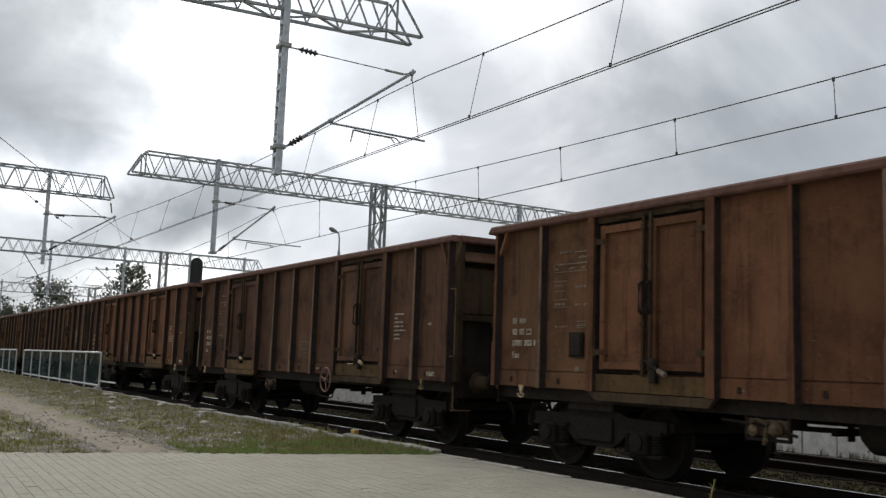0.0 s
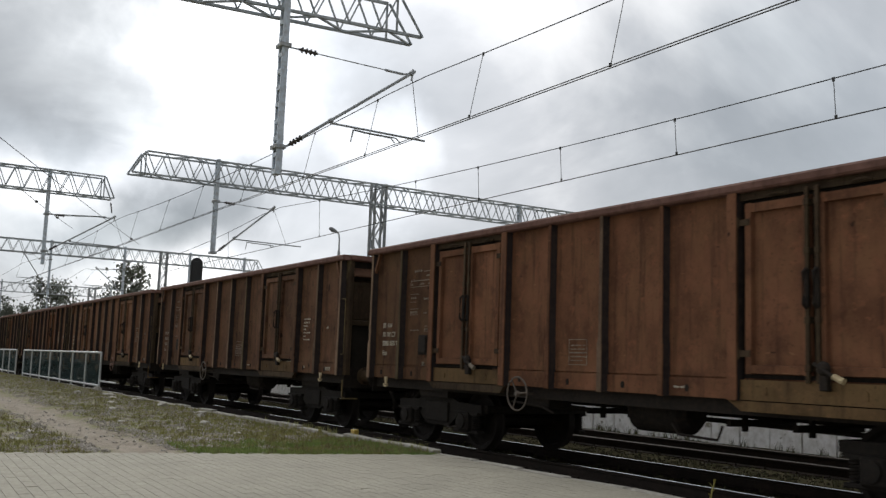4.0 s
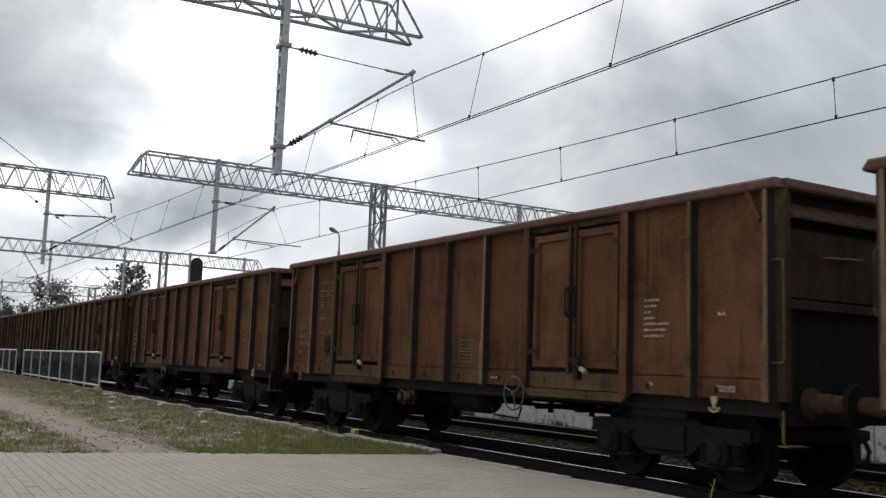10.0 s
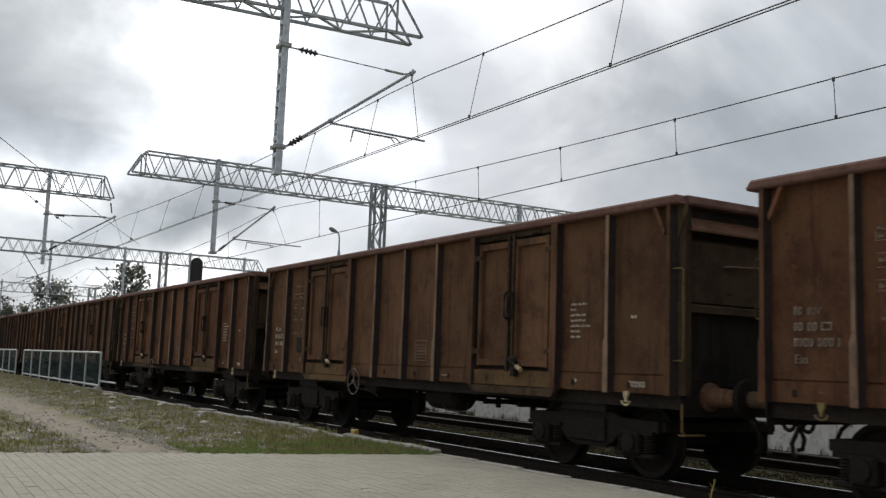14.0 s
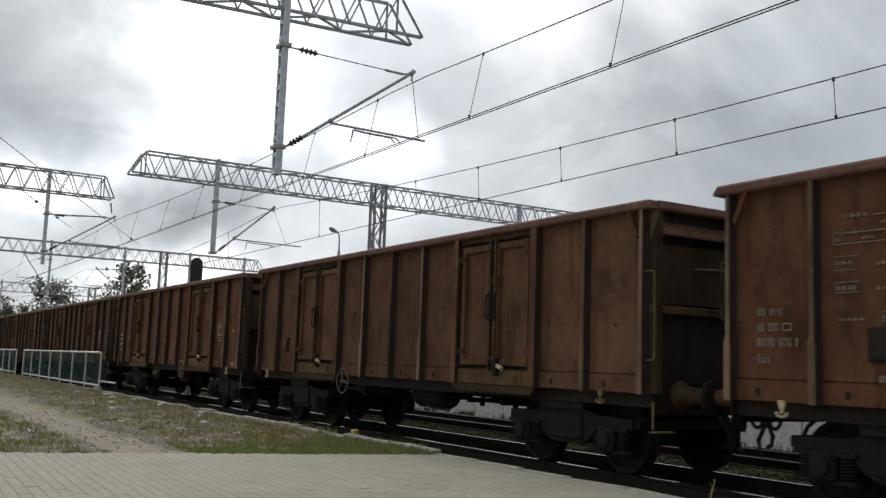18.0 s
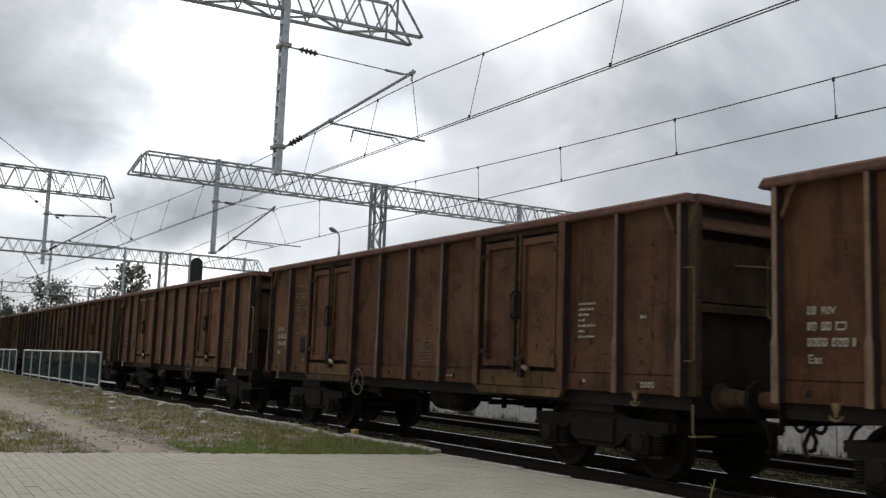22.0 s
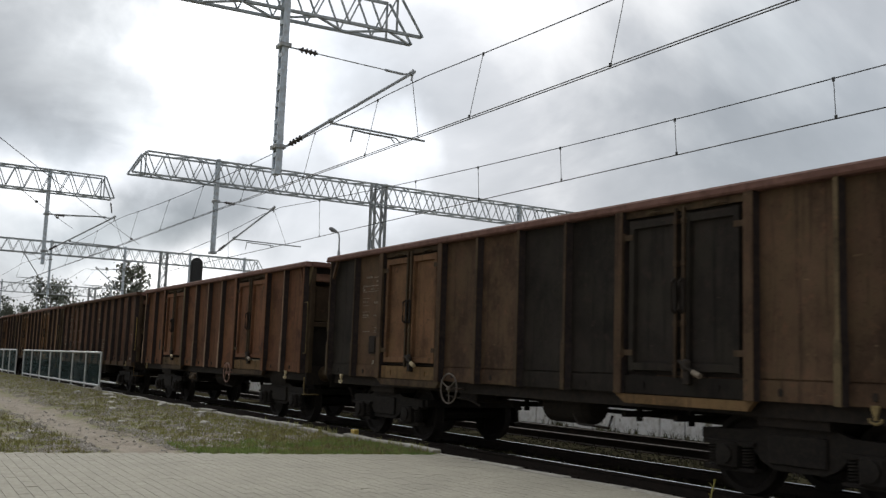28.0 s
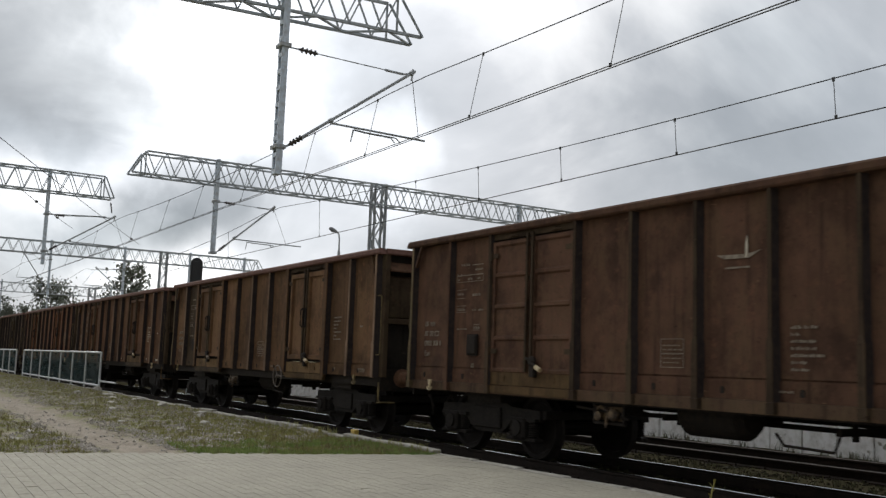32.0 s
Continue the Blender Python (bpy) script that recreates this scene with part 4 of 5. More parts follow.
def door_sill_shape(bm):
    box(bm, -0.95, 0.95, 0.004, 0.05, BOTTOM, 1.285)
    for x in (-0.62, 0.55):
        prism(bm, [(x - 0.025, BOTTOM + 0.06), (x + 0.025, BOTTOM + 0.06), (x + 0.03, BOTTOM + 0.13), (x, BOTTOM + 0.15), (x - 0.03, BOTTOM + 0.13)], "y", -0.006, 0.01)


def sill_beam_shape(bm):
    prism(bm, [(-1.10, BOTTOM - 0.012), (1.06, BOTTOM - 0.012), (0.96, BOTTOM - 0.12), (-0.92, BOTTOM - 0.12)], "y", 0.02, 0.09)


def rim_side_shape(bm):
    prism(bm, [(0.14, TOP - 0.01), (0.0, TOP - 0.01), (-0.018, TOP + 0.012), (-0.018, TOP + 0.075), (0.0, TOP + 0.10), (0.12, TOP + 0.10), (0.14, TOP + 0.08)], "x", -6.52, 6.52)
    for v in bm.verts:
        if abs(v.co.x) > 6.5 and v.co.z > TOP + 0.05:
            v.co.x -= math.copysign(0.05, v.co.x)


def rim_end_shape(bm):
    prism(bm, [(0.0, TOP - 0.01), (0.16, TOP - 0.01), (0.175, TOP + 0.015), (0.16, TOP + 0.10), (0.0, TOP + 0.10)], "y", -1.31, 1.31)


def gusset_shape(bm):
    prism(bm, [(0.0, TOP - 0.01), (0.055, TOP - 0.01), (0.20, TOP - 0.30), (0.18, TOP - 0.36), (0.14, TOP - 0.30)], "y", 0.0, 0.05)


def end_wall_shape(bm):
    box(bm, 0.0, 0.012, -1.34, 1.34, BOTTOM, TOP)


def end_beam_shape(bm):
    prism(bm, [(0.012, -0.06), (0.10, -0.05), (0.10, 0.03), (0.012, 0.07)], "y", -1.33, 1.33)


def end_top_beam_shape(bm):
    prism(bm, [(0.012, -0.05), (0.19, -0.09), (0.19, -0.06), (0.05, 0.09), (0.012, 0.09)], "y", -1.22, 1.22)


def end_panel_shape(bm):
    prism(bm, [(0.012, 2.14), (0.075, 2.17), (0.075, 2.90), (0.012, 2.94)], "y", -1.18, 1.18)


def corner_bracket_shape(bm):
    prism(bm, [(0.012, TOP - 0.01), (0.17, TOP - 0.01), (0.15, TOP - 0.10), (0.012, TOP - 0.42)], "y", -0.012, 0.012)


def end_bar_shape(bm):
    tube(bm, [(0.09, -0.62, 2.62), (0.11, -0.60, 2.63), (0.11, 0.05, 2.66), (0.09, 0.07, 2.66)], 0.011, 6)


def end_post_shape(bm):
    prism(bm, [(0.012, -0.06), (0.13, -0.045), (0.13, 0.045), (0.012, 0.06)], "z", BOTTOM, TOP)


def headstock_shape(bm):
    prism(bm, [(0.0, 0.82), (0.03, 0.82), (0.03, 0.85), (0.012, 0.85), (0.012, 1.19), (0.03, 1.19), (0.03, 1.22), (0.0, 1.22)], "y", -1.30, 1.30)
    box(bm, -0.35, 0.0, -0.25, 0.25, 0.86, 1.16)


def buffer_shape(bm):
    lathe(bm, [(0.17, 0.0), (0.17, 0.03), (0.115, 0.05), (0.105, 0.30), (0.095, 0.30), (0.095, 0.50)], pose(0.03, 0, 0, 0, 90, 0), 16)


def buffer_head_shape(bm):
    lathe(bm, [(0.09, 0.0), (0.22, 0.03), (0.225, 0.05), (0.15, 0.075), (0.02, 0.085)], pose(0.53, 0, 0, 0, 90, 0), 20)


def coupling_shape(bm):
    box(bm, 0.0, 0.28, -0.05, 0.05, 0.99, 1.09, 0.015)
    ring(bm, (0.36, 0, 0.94), 0.11, 0.024, (0.4, 0, 1), 16)
    ring(bm, (0.46, 0, 0.80), 0.10, 0.024, (0.2, 1, 0), 16)
    tube(bm, [(0.26, 0, 1.04), (0.36, 0, 0.94), (0.44, 0, 0.86)], 0.03, 6)


def hose_shape(bm):
    tube(bm, [(0.02, 0, 0.90), (0.16, 0, 0.86), (0.30, 0.02, 0.74), (0.36, 0.05, 0.58), (0.30, 0.09, 0.46), (0.22, 0.11, 0.44)], 0.027, 8)


def handrail_shape(bm):
    tube(bm, [(-0.13, 0.02, 2.55), (0.02, 0, 2.55), (0.045, 0, 2.52), (0.05, 0, 2.0), (0.045, 0, 1.50), (0.02, 0, 1.47), (-0.13, 0.02, 1.47)], 0.009, 8)


def short_rail_shape(bm):
    tube(bm, [(0.14, 0.02, 2.58), (0.06, 0, 2.56), (0.045, 0, 2.50), (0.045, 0, 1.98), (0.06, 0, 1.93), (0.14, 0.02, 1.92)], 0.011, 8)


def step_shape(bm):
    tube(bm, [(0, 0, 0.98), (0, 0, 0.66), (0, 0.04, 0.63)], 0.014, 8)
    box(bm, -0.06, 0.05, -0.01, 0.32, 0.61, 0.63, 0.005)


def hook_shape(bm):
    prism(bm, [(-0.055, 0.09), (0.055, 0.09), (0.05, 0.03), (0.02, -0.03), (0.022, -0.08), (-0.022, -0.08), (-0.02, -0.03), (-0.05, 0.03)], "y", -0.02, 0.015)
    tube(bm, [(-0.085, -0.01, -0.06), (-0.07, -0.01, -0.10), (0, -0.01, -0.125), (0.07, -0.01, -0.10), (0.085, -0.01, -0.06)], 0.018, 6)


def hatch_shape(bm):
    box(bm, -0.12, 0.12, -0.035, 0.01, 1.51, 1.80, 0.012)
    box(bm, -0.14, 0.14, -0.012, 0.012, 1.49, 1.82)


def sole_shape(bm):
    prism(bm, [(0.0, 0.90), (0.08, 0.90), (0.08, 0.92), (0.015, 0.92), (0.015, 1.14), (0.08, 1.14), (0.08, 1.16), (0.0, 1.16)], "x", -6.4, 6.4)


def floor_shape(bm):
    box(bm, -6.32, 6.32, -1.28, 1.28, 1.165, 1.24)


def centre_sill_shape(bm):
    for s in (-1, 1):
        box(bm, -6.38, 6.38, s * 0.22 - 0.02, s * 0.22 + 0.02, 0.88, 1.165)
    for x in (-5.6, -4.5, -3.2, -1.6, 0.0, 1.6, 3.2, 4.5, 5.6):
        box(bm, x - 0.05, x + 0.05, -1.2, 1.2, 0.96, 1.16)
    for s in (-1, 1):
        box(bm, s * 4.5 - 0.45, s * 4.5 + 0.45, -1.15, 1.15, 0.80, 1.0)


def brake_gear_shape(bm):
    tube(bm, [(-3.5, -0.12, 0.72), (-0.9, -0.1, 0.76), (0.6, 0.1, 0.74), (3.5, 0.12, 0.70)], 0.035, 6)
    tube(bm, [(-3.4, 0.45, 0.80), (3.4, 0.45, 0.80)], 0.03, 6)
    tube(bm, [(-6.2, -0.75, 0.92), (-1.5, -0.75, 0.90), (6.2, -0.75, 0.92)], 0.02, 6)
    for x in (-1.2, -0.35, 1.35, 2.3):
        box(bm, x - 0.035, x + 0.035, -0.6, 0.6, 0.72, 0.80)
        box(bm, x - 0.02, x + 0.02, -0.35, -0.27, 0.66, 0.98)
    box(bm, -1.9, -1.4, -1.15, -0.75, 0.78, 1.0, 0.02)
    tube(bm, [(-2.2, -1.2, 0.84), (-1.5, -1.2, 0.80), (-1.2, -1.2, 0.72)], 0.018, 6)
    tube(bm, [(1.05, -1.22, 0.74), (1.15, -1.22, 0.62), (1.75, -1.22, 0.60), (1.82, -1.22, 0.76)], 0.016, 6)


def air_tank_shape(bm):
    lathe(bm, [(0.02, -0.54), (0.18, -0.52), (0.26, -0.42), (0.26, 0.42), (0.18, 0.52), (0.02, 0.54)], pose(0.0, -0.62, 0.83, 0, 90, 0), 20)


def brake_valve_shape(bm):
    box(bm, -0.30, 0.30, 0.02, 0.05, 0.66, 0.86, 0.008)
    lathe(bm, [(0.02, 0.0), (0.085, 0.01), (0.095, 0.08), (0.06, 0.13), (0.02, 0.14)], pose(0.16, 0.02, 0.75, 90, 0, 0), 14)
    lathe(bm, [(0.02, 0.0), (0.06, 0.01), (0.07, 0.09), (0.02, 0.11)], pose(-0.16, 0.02, 0.72, 90, 0, 0), 12)
    tube(bm, [(-0.22, -0.02, 0.80), (-0.10, -0.06, 0.86), (0.05, -0.06, 0.80), (0.03, -0.05, 0.60)], 0.020, 6)
    tube(bm, [(0.02, 0.0, 0.82), (0.0, -0.03, 0.70), (-0.02, -0.03, 0.56)], 0.024, 6)


def valve_hanger_shape(bm):
    for x in (-0.31, 0.31):
        box(bm, x - 0.018, x + 0.018, 0.0, 0.05, 0.62, 1.08)
    box(bm, -0.33, 0.33, 0.01, 0.04, 0.60, 0.64)


def handwheel_shape(bm):
    ring(bm, (0, 0, 0), 0.232, 0.013, (0, 1, 0), 32, 6)
    for a in (90, 210, 330):
        tube(bm, [(0, 0.0, 0), (0.225 * math.cos(radians(a)), 0, 0.225 * math.sin(radians(a)))], 0.012, 6)
    lathe(bm, [(0.035, -0.03), (0.045, 0.0), (0.03, 0.03)], pose(0, 0, 0, 90, 0, 0), 10)
    tube(bm, [(0, 0, 0), (0, 0.45, 0)], 0.018, 6)


def wheelset_shape(bm):
    for s in (-1, 1):
        lathe(bm, [(0.10, -0.09), (0.11, -0.06), (0.12, -0.02), (0.36, -0.01), (0.395, -0.055), (0.455, -0.058), (0.462, 0.05), (0.487, 0.068), (0.487, 0.09), (0.40, 0.09), (0.37, 0.03), (0.13, 0.05), (0.10, 0.09)],
              pose(0, s * 0.735, 0, 90 if s < 0 else -90, 0, 0) @ pose(0, 0, 0, 180 if s < 0 else 180, 0, 0), 32)
        for k in range(2):
            a = math.pi * k + 0.4
            tube(bm, [(0.27 * math.cos(a), s * 0.745, 0.27 * math.sin(a)), (0.27 * math.cos(a), s * 0.775, 0.27 * math.sin(a))], 0.035, 8)
    tube(bm, [(0, -1.02, 0), (0, 1.02, 0)], 0.075, 12)


def side_frame_shape(bm):
    prism(bm, [(-1.30, 0.58), (-1.30, 0.72), (-0.62, 0.74), (-0.45, 0.80), (0.45, 0.80), (0.62, 0.74), (1.30, 0.72), (1.30, 0.58), (0.62, 0.56), (0.48, 0.42), (0.32, 0.34), (-0.32, 0.34), (-0.48, 0.42), (-0.62, 0.56)], "y", -0.05, 0.05)
    box(bm, -0.36, 0.36, -0.09, -0.05, 0.40, 0.72, 0.015)
    for x in (-0.9, 0.9):
        box(bm, x - 0.36, x + 0.36, -0.11, 0.06, 0.555, 0.60)


def axle_box_shape(bm):
    box(bm, -0.15, 0.15, -0.16, 0.06, 0.30, 0.60, 0.03)
    lathe(bm, [(0.11, 0), (0.11, 0.03), (0.03, 0.04)], pose(0, -0.16, 0.46, 90, 0, 0), 14)
    box(bm, -0.36, 0.36, -0.10, 0.05, 0.27, 0.32, 0.01)


def spring_shape(bm):
    coil = [(0.068 * math.cos(a), -0.03 + 0.068 * math.sin(a), 0.325 + 0.033 * a / 6.283) for a in (0.5236 * i for i in range(85))]
    tube(bm, coil, 0.013, 5)


def bogie_frame_shape(bm):
    box(bm, -0.2, 0.2, -1.0, 1.0, 0.62, 0.80, 0.02)
    for x in (-1.33, 1.33):
        box(bm, x - 0.05, x + 0.05, -1.0, 1.0, 0.60, 0.72, 0.01)
    for x in (-0.38, 0.38):
        box(bm, x - 0.04, x + 0.04, -0.85, 0.85, 0.30, 0.40, 0.01)


# stencilled marks: rows of short bars, frames and ticks
def stencil(rows, frame_box=None):
    """rows: (x, z, height, widths...); frame_box: x0, x1, z0, z1 of a thin outline."""
    def make(bm):
        for x, z, h, *widths in rows:
            for w in widths:
                n = max(1, round(w / 0.024)) if h < 0.06 else 1
                for q in range(n if w > 0 else 0):
                    a = x + w * q / n
                    if h < 0.02:
                        box(bm, a, a + w / n, -0.002, 0.002, z, z + h)
                    elif h < 0.06:
                        box(bm, a, a + w / n - 0.007, -0.002, 0.002, z + 0.004 * (q % 2), z + h * (0.62 + 0.3 * ((q * 7 + n) % 3) / 2))
                    else:
                        box(bm, a, a + 0.012, -0.002, 0.002, z, z + h)
                        box(bm, a + w - 0.012, a + w, -0.002, 0.002, z + h * 0.15, z + h)
                        box(bm, a + 0.012, a + w - 0.012, -0.002, 0.002, z + h * 0.8, z + h)
                        box(bm, a + 0.012, a + w - 0.012, -0.002, 0.002, z, z + h * 0.2)
                x += abs(w) + 0.016
        if frame_box:
            x0, x1, z0, z1 = frame_box
            t = 0.008
            box(bm, x0, x1, -0.002, 0.002, z0, z0 + t)
            box(bm, x0, x1, -0.002, 0.002, z1 - t, z1)
            box(bm, x0, x0 + t, -0.002, 0.002, z0, z1)
            box(bm, x1 - t, x1, -0.002, 0.002, z0, z1)
    return make


def digits(r, n, lo=0.034, hi=0.052):
    return [r.uniform(lo, hi) for _ in range(n)]


def lettering(text, size, x, z):
    """The words as a thin mesh on the wagon's side."""
    curve = bpy.data.curves.new("lettering", "FONT")
    curve.body, curve.size, curve.extrude = text, size, 0.002
    ob = bpy.data.objects.new("lettering", curve)
    me = bpy.data.meshes.new_from_object(ob)
    bpy.data.objects.remove(ob)
    me.transform(pose(x, 0, z, 90, 0, 0))
    me.materials.append(WHITE_MARK)
    return me


WORDS_ON_SIDE = (lettering("RIV", 0.115, -5.86, 1.96), lettering("Eas", 0.13, -6.02, 1.47))
MARKS = []
for v in range(4):
    r = random.Random(40 + v)
    number = stencil([(-6.02, 1.96, 0.085, *digits(r, 2)), (-6.02, 1.80, 0.085, *digits(r, 2), -0.03, *digits(r, 2), -0.02, 0.12), (-6.02, 1.64, 0.085, *digits(r, 4), -0.03, *digits(r, 3), -0.02, 0.03)])
    table = stencil([(-4.95, 2.90, 0.045, *digits(r, 4, 0.04, 0.06)), (-4.64, 2.90, 0.012, 0.30), (-4.56, 2.815, 0.035, 0.07, 0.06, 0.05), (-5.06, 2.74, 0.045, 0.05, -0.02, 0.04), (-5.08, 2.745, 0.008, 0.75),
                     (-5.05, 2.675, 0.035, 0.06, -0.2, 0.07, 0.05, -0.1, 0.08), (-5.07, 2.52, 0.008, 0.28), (-5.05, 2.44, 0.045, 0.05, 0.06, 0.04), (-5.07, 2.385, 0.008, 0.22), (-5.07, 2.265, 0.008, 0.28),
                     (-5.05, 2.19, 0.05, 0.05, 0.05, 0.03, 0.05), (-5.07, 2.165, 0.008, 0.28), (-4.61, 2.415, 0.045, *digits(r, 4)), (-4.61, 2.18, 0.035, 0.05, 0.04, -0.03, 0.07, 0.05),
                     (-5.03, 1.89, 0.03, 0.06, 0.07, 0.05, 0.06), (-4.58, 1.965, 0.008, 0.18), (-4.58, 1.88, 0.008, 0.18), (-4.56, 1.90, 0.045, 0.05, 0.04, 0.05), (-4.6, 1.30, 0.07, 0.03, 0.03)], (-5.08, -4.33, 2.645, 2.76))
    block = stencil([(4.44, 2.24 - 0.072 * i, 0.038, *[r.uniform(0.04, 0.11) for _ in range(r.randint(2, 4))]) for i in range(7)])
    plate = stencil([(0.62, 1.64 - 0.05 * i, 0.022, *[r.uniform(0.04, 0.08) for _ in range(4)]) for i in range(5)] + [(0.58, 1.55, 0.012, 0.37)], (0.58, 0.95, 1.39, 1.73))
    small = stencil([(5.62, 1.98, 0.05, 0.05, 0.04), (5.58, 1.14, 0.07, *digits(r, 5)), (1.20, 1.16, 0.03, 0.09, 0.07), (4.52, 1.17, 0.05, 0.02, 0.05)])
    MARKS.append((number, table, block, plate, small))


def wagon(k, coat, label, wheel_x=None, number=2, data=2, seed=0, odd=None, leaf_coat=None, post_coat="face", variant="two doors"):
    """One open wagon with all its parts; coat: its paint; odd: bays of another paint; number, data: 0 none, 1 worn, 2 clear marks."""
    odd = odd or {}
    w = thing("open_goods_wagon", None, label, "railway wagon", "open wagons of the goods train")
    r = random.Random(900 + k)
    bays = BAYS if variant == "two doors" else BAYS_B
    doors = (2, 7) if variant == "two doors" else (2,)
    for s in (-1, 1):
        side = pose(0, -SKIN, 0) if s < 0 else pose(0, SKIN, 0, 0, 0, 180)
        outer = pose(0, -FACE, 0) if s < 0 else pose(0, FACE, 0, 0, 0, 180)
        for i, (a, b) in enumerate(zip(bays, bays[1:])):
            mid, width = (a + b) / 2, b - a
            here = PAINTS[odd.get(i, coat)]
            if i in doors:
                door = piece("door", stored("door_sill", door_sill_shape, SILL), w, outer @ pose(mid, 0.055, 0), "tan steel sill under a double door", SILL if i not in odd else here)
                # dark header: a sooty face and the shade of its recess in one paint
                piece("door_header", stored("door_header", header_shape, RIM), door, pose(0, 0, 0), mat=PAINTS["dark"])
                # near-black plate: its colour makes the shade in the gaps round the leaves
                piece("door_backing", stored("door_backing", backing_shape, FRAME_IRON), door, label="near-black plate standing for shade behind the door leaves")
                leaf = ("door_leaf", leaf_shape) if variant == "two doors" else ("ladder_leaf", ladder_leaf_shape)
                for d in (-1, 1):
                    piece("door_leaf", stored(leaf[0], leaf[1], RIM), door, pose(d * (0.458 if variant == "two doors" else 0.49), -0.01, 0), mat=PAINTS["bright" if (k, i, d) in BRIGHT_LEAVES else leaf_coat or odd.get(i, coat)])
                    piece("lock_bar", stored("lock_bar", lock_bar_shape, RIM), door, pose(d * 0.062, 0, 0), mat=PAINTS["dark"])
                    piece("hinge", stored("hinge", hinge_shape, RIM), door, pose(d * 0.955, -0.02, 0, 0, 0, 0 if d < 0 else 180) if d < 0 else pose(0.955, -0.02, 0) @ Matrix.Diagonal((-1, 1, 1, 1)), mat=PAINTS["dark"])
                    if variant == "two doors":
                        piece("grip", stored("grip", grip_shape, FRAME_IRON), door, pose(d * 0.062, 0.005, 0), "dark iron door grip")
                piece("lever", stored("lever", lever_shape, FRAME_IRON), door, pose(0.14, 0, 0))
                piece("lever_tip", stored("lever_tip", lever_tip_shape, HOOK_CREAM), door, pose(0.14, 0, 0), "cream tip of the door lever", None if r.random() < 0.75 else DULL_MARK)
                piece("sill_beam", stored("sill_beam", sill_beam_shape, SILL), w, outer @ pose(mid, 0.02, 0), "stained olive-brown beam under the door", PAINTS["dark"] if (k + i) % 3 else None)
            else:
                wd = round(width - 0.03, 2)
                v = (i * 7 + k * 3) % 3
                panel = piece("side_panel", stored("side_panel:%.2f:%d" % (wd, v), skin_panel(wd, v), RIM), w, side @ pose(mid, 0, 0), mat=here)
                piece("drain_lug", stored("drain_lug", bolt_shape, FRAME_IRON), panel, pose(-wd * 0.2, 0, BOTTOM))
        for i, x in enumerate(bays):
            shape = ("post", post_shape) if variant == "two doors" else ("long_post", long_post_shape)
            wide = variant == "two doors" and any(i in (d, d + 1) for d in doors)
            if wide:
                shape = ("door_post", door_post_shape)
            draw = r.random()
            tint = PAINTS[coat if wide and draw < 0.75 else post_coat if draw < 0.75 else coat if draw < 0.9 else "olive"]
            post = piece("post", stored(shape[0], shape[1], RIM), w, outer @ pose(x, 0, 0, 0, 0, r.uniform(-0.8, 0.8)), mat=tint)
            # the web is coloured darker than the post face to stand for shade
            piece("post_web", stored("door_web", door_web_shape, SHADED_WEB) if wide else stored("post_web", web_shape, SHADED_WEB), post, label="dirty web of the post, darkened for the recess shade")
        piece("top_rail", stored("top_rail", rim_side_shape, RIM), w, outer, "rusty red-brown top rail", PAINTS["maroon"] if k == 16 else None)
        piece("sole_bar", stored("sole_bar", sole_shape, FRAME_IRON), w, pose(0, -1.22, 0) if s < 0 else pose(0, 1.22, 0, 0, 0, 180))
        if variant != "two doors":
            bm_key = stored("skirt", lambda bm: prism(bm, [(0.03, BOTTOM), (0.0, BOTTOM - 0.01), (0.0, BOTTOM - 0.14), (0.03, BOTTOM - 0.14)], "x", -6.34, 6.34), RIM)
            piece("skirt", bm_key, w, outer @ pose(0, 0.06, 0), "dirty lower edge of the side", PAINTS["dusk"])
        for x in (-5.61, 5.67):
            piece("lashing_hook", stored("lashing_hook", hook_shape, HOOK_CREAM), w, outer @ pose(x if s < 0 else -x, -0.005, 1.02) @ Matrix.Scale(0.8, 4), "cream-painted lashing hook", DULL_YELLOW if r.random() < 0.3 else None)
        for x in (-1, 1):
            m = outer @ pose(0, 0.02, 0)
            g = stored("gusset", gusset_shape, RIM)
            piece("gusset", g, w, m @ pose(6.07, 0, 0) if x > 0 else m @ pose(-6.07, 0, 0) @ Matrix.Diagonal((-1, 1, 1, 1)), mat=PAINTS[coat])
        piece("handrail", stored("handrail", handrail_shape, YELLOW), w, outer @ pose(6.50, 0.05, 0), "yellow handrail at the wagon corner", None if k in (12, 16) else PAINTS["olive"] if k in (4, 8, 14, 18) else DULL_YELLOW)
        piece("short_handrail", stored("short_handrail", short_rail_shape, RIM), w, outer @ pose(-6.50, 0.05, 0), mat=PAINTS["olive"])
        piece("corner_step", stored("corner_step", step_shape, DULL_YELLOW), w, outer @ pose(6.52, 0.07, 0), "dirty yellow footstep at the wagon corner", None if seed % 2 else SILL)
    for e_ in (0, 180):
        end = pose(0, 0, 0, 0, 0, e_) @ pose(HALF + 0.02, 0, 0)
        # near-black wall and lighter top beam put the gap's shade in the paint
        wall = piece("end_wall", stored("end_wall", end_wall_shape, RIM), w, end, mat=PAINTS["soot_shade"])
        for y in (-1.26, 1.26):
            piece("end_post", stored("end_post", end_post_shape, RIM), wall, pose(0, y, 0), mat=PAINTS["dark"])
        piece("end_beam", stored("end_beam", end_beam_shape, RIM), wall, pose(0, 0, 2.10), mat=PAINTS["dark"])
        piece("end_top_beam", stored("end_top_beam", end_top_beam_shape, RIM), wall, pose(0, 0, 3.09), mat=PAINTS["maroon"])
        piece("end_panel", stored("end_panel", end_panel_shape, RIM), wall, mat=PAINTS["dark"])
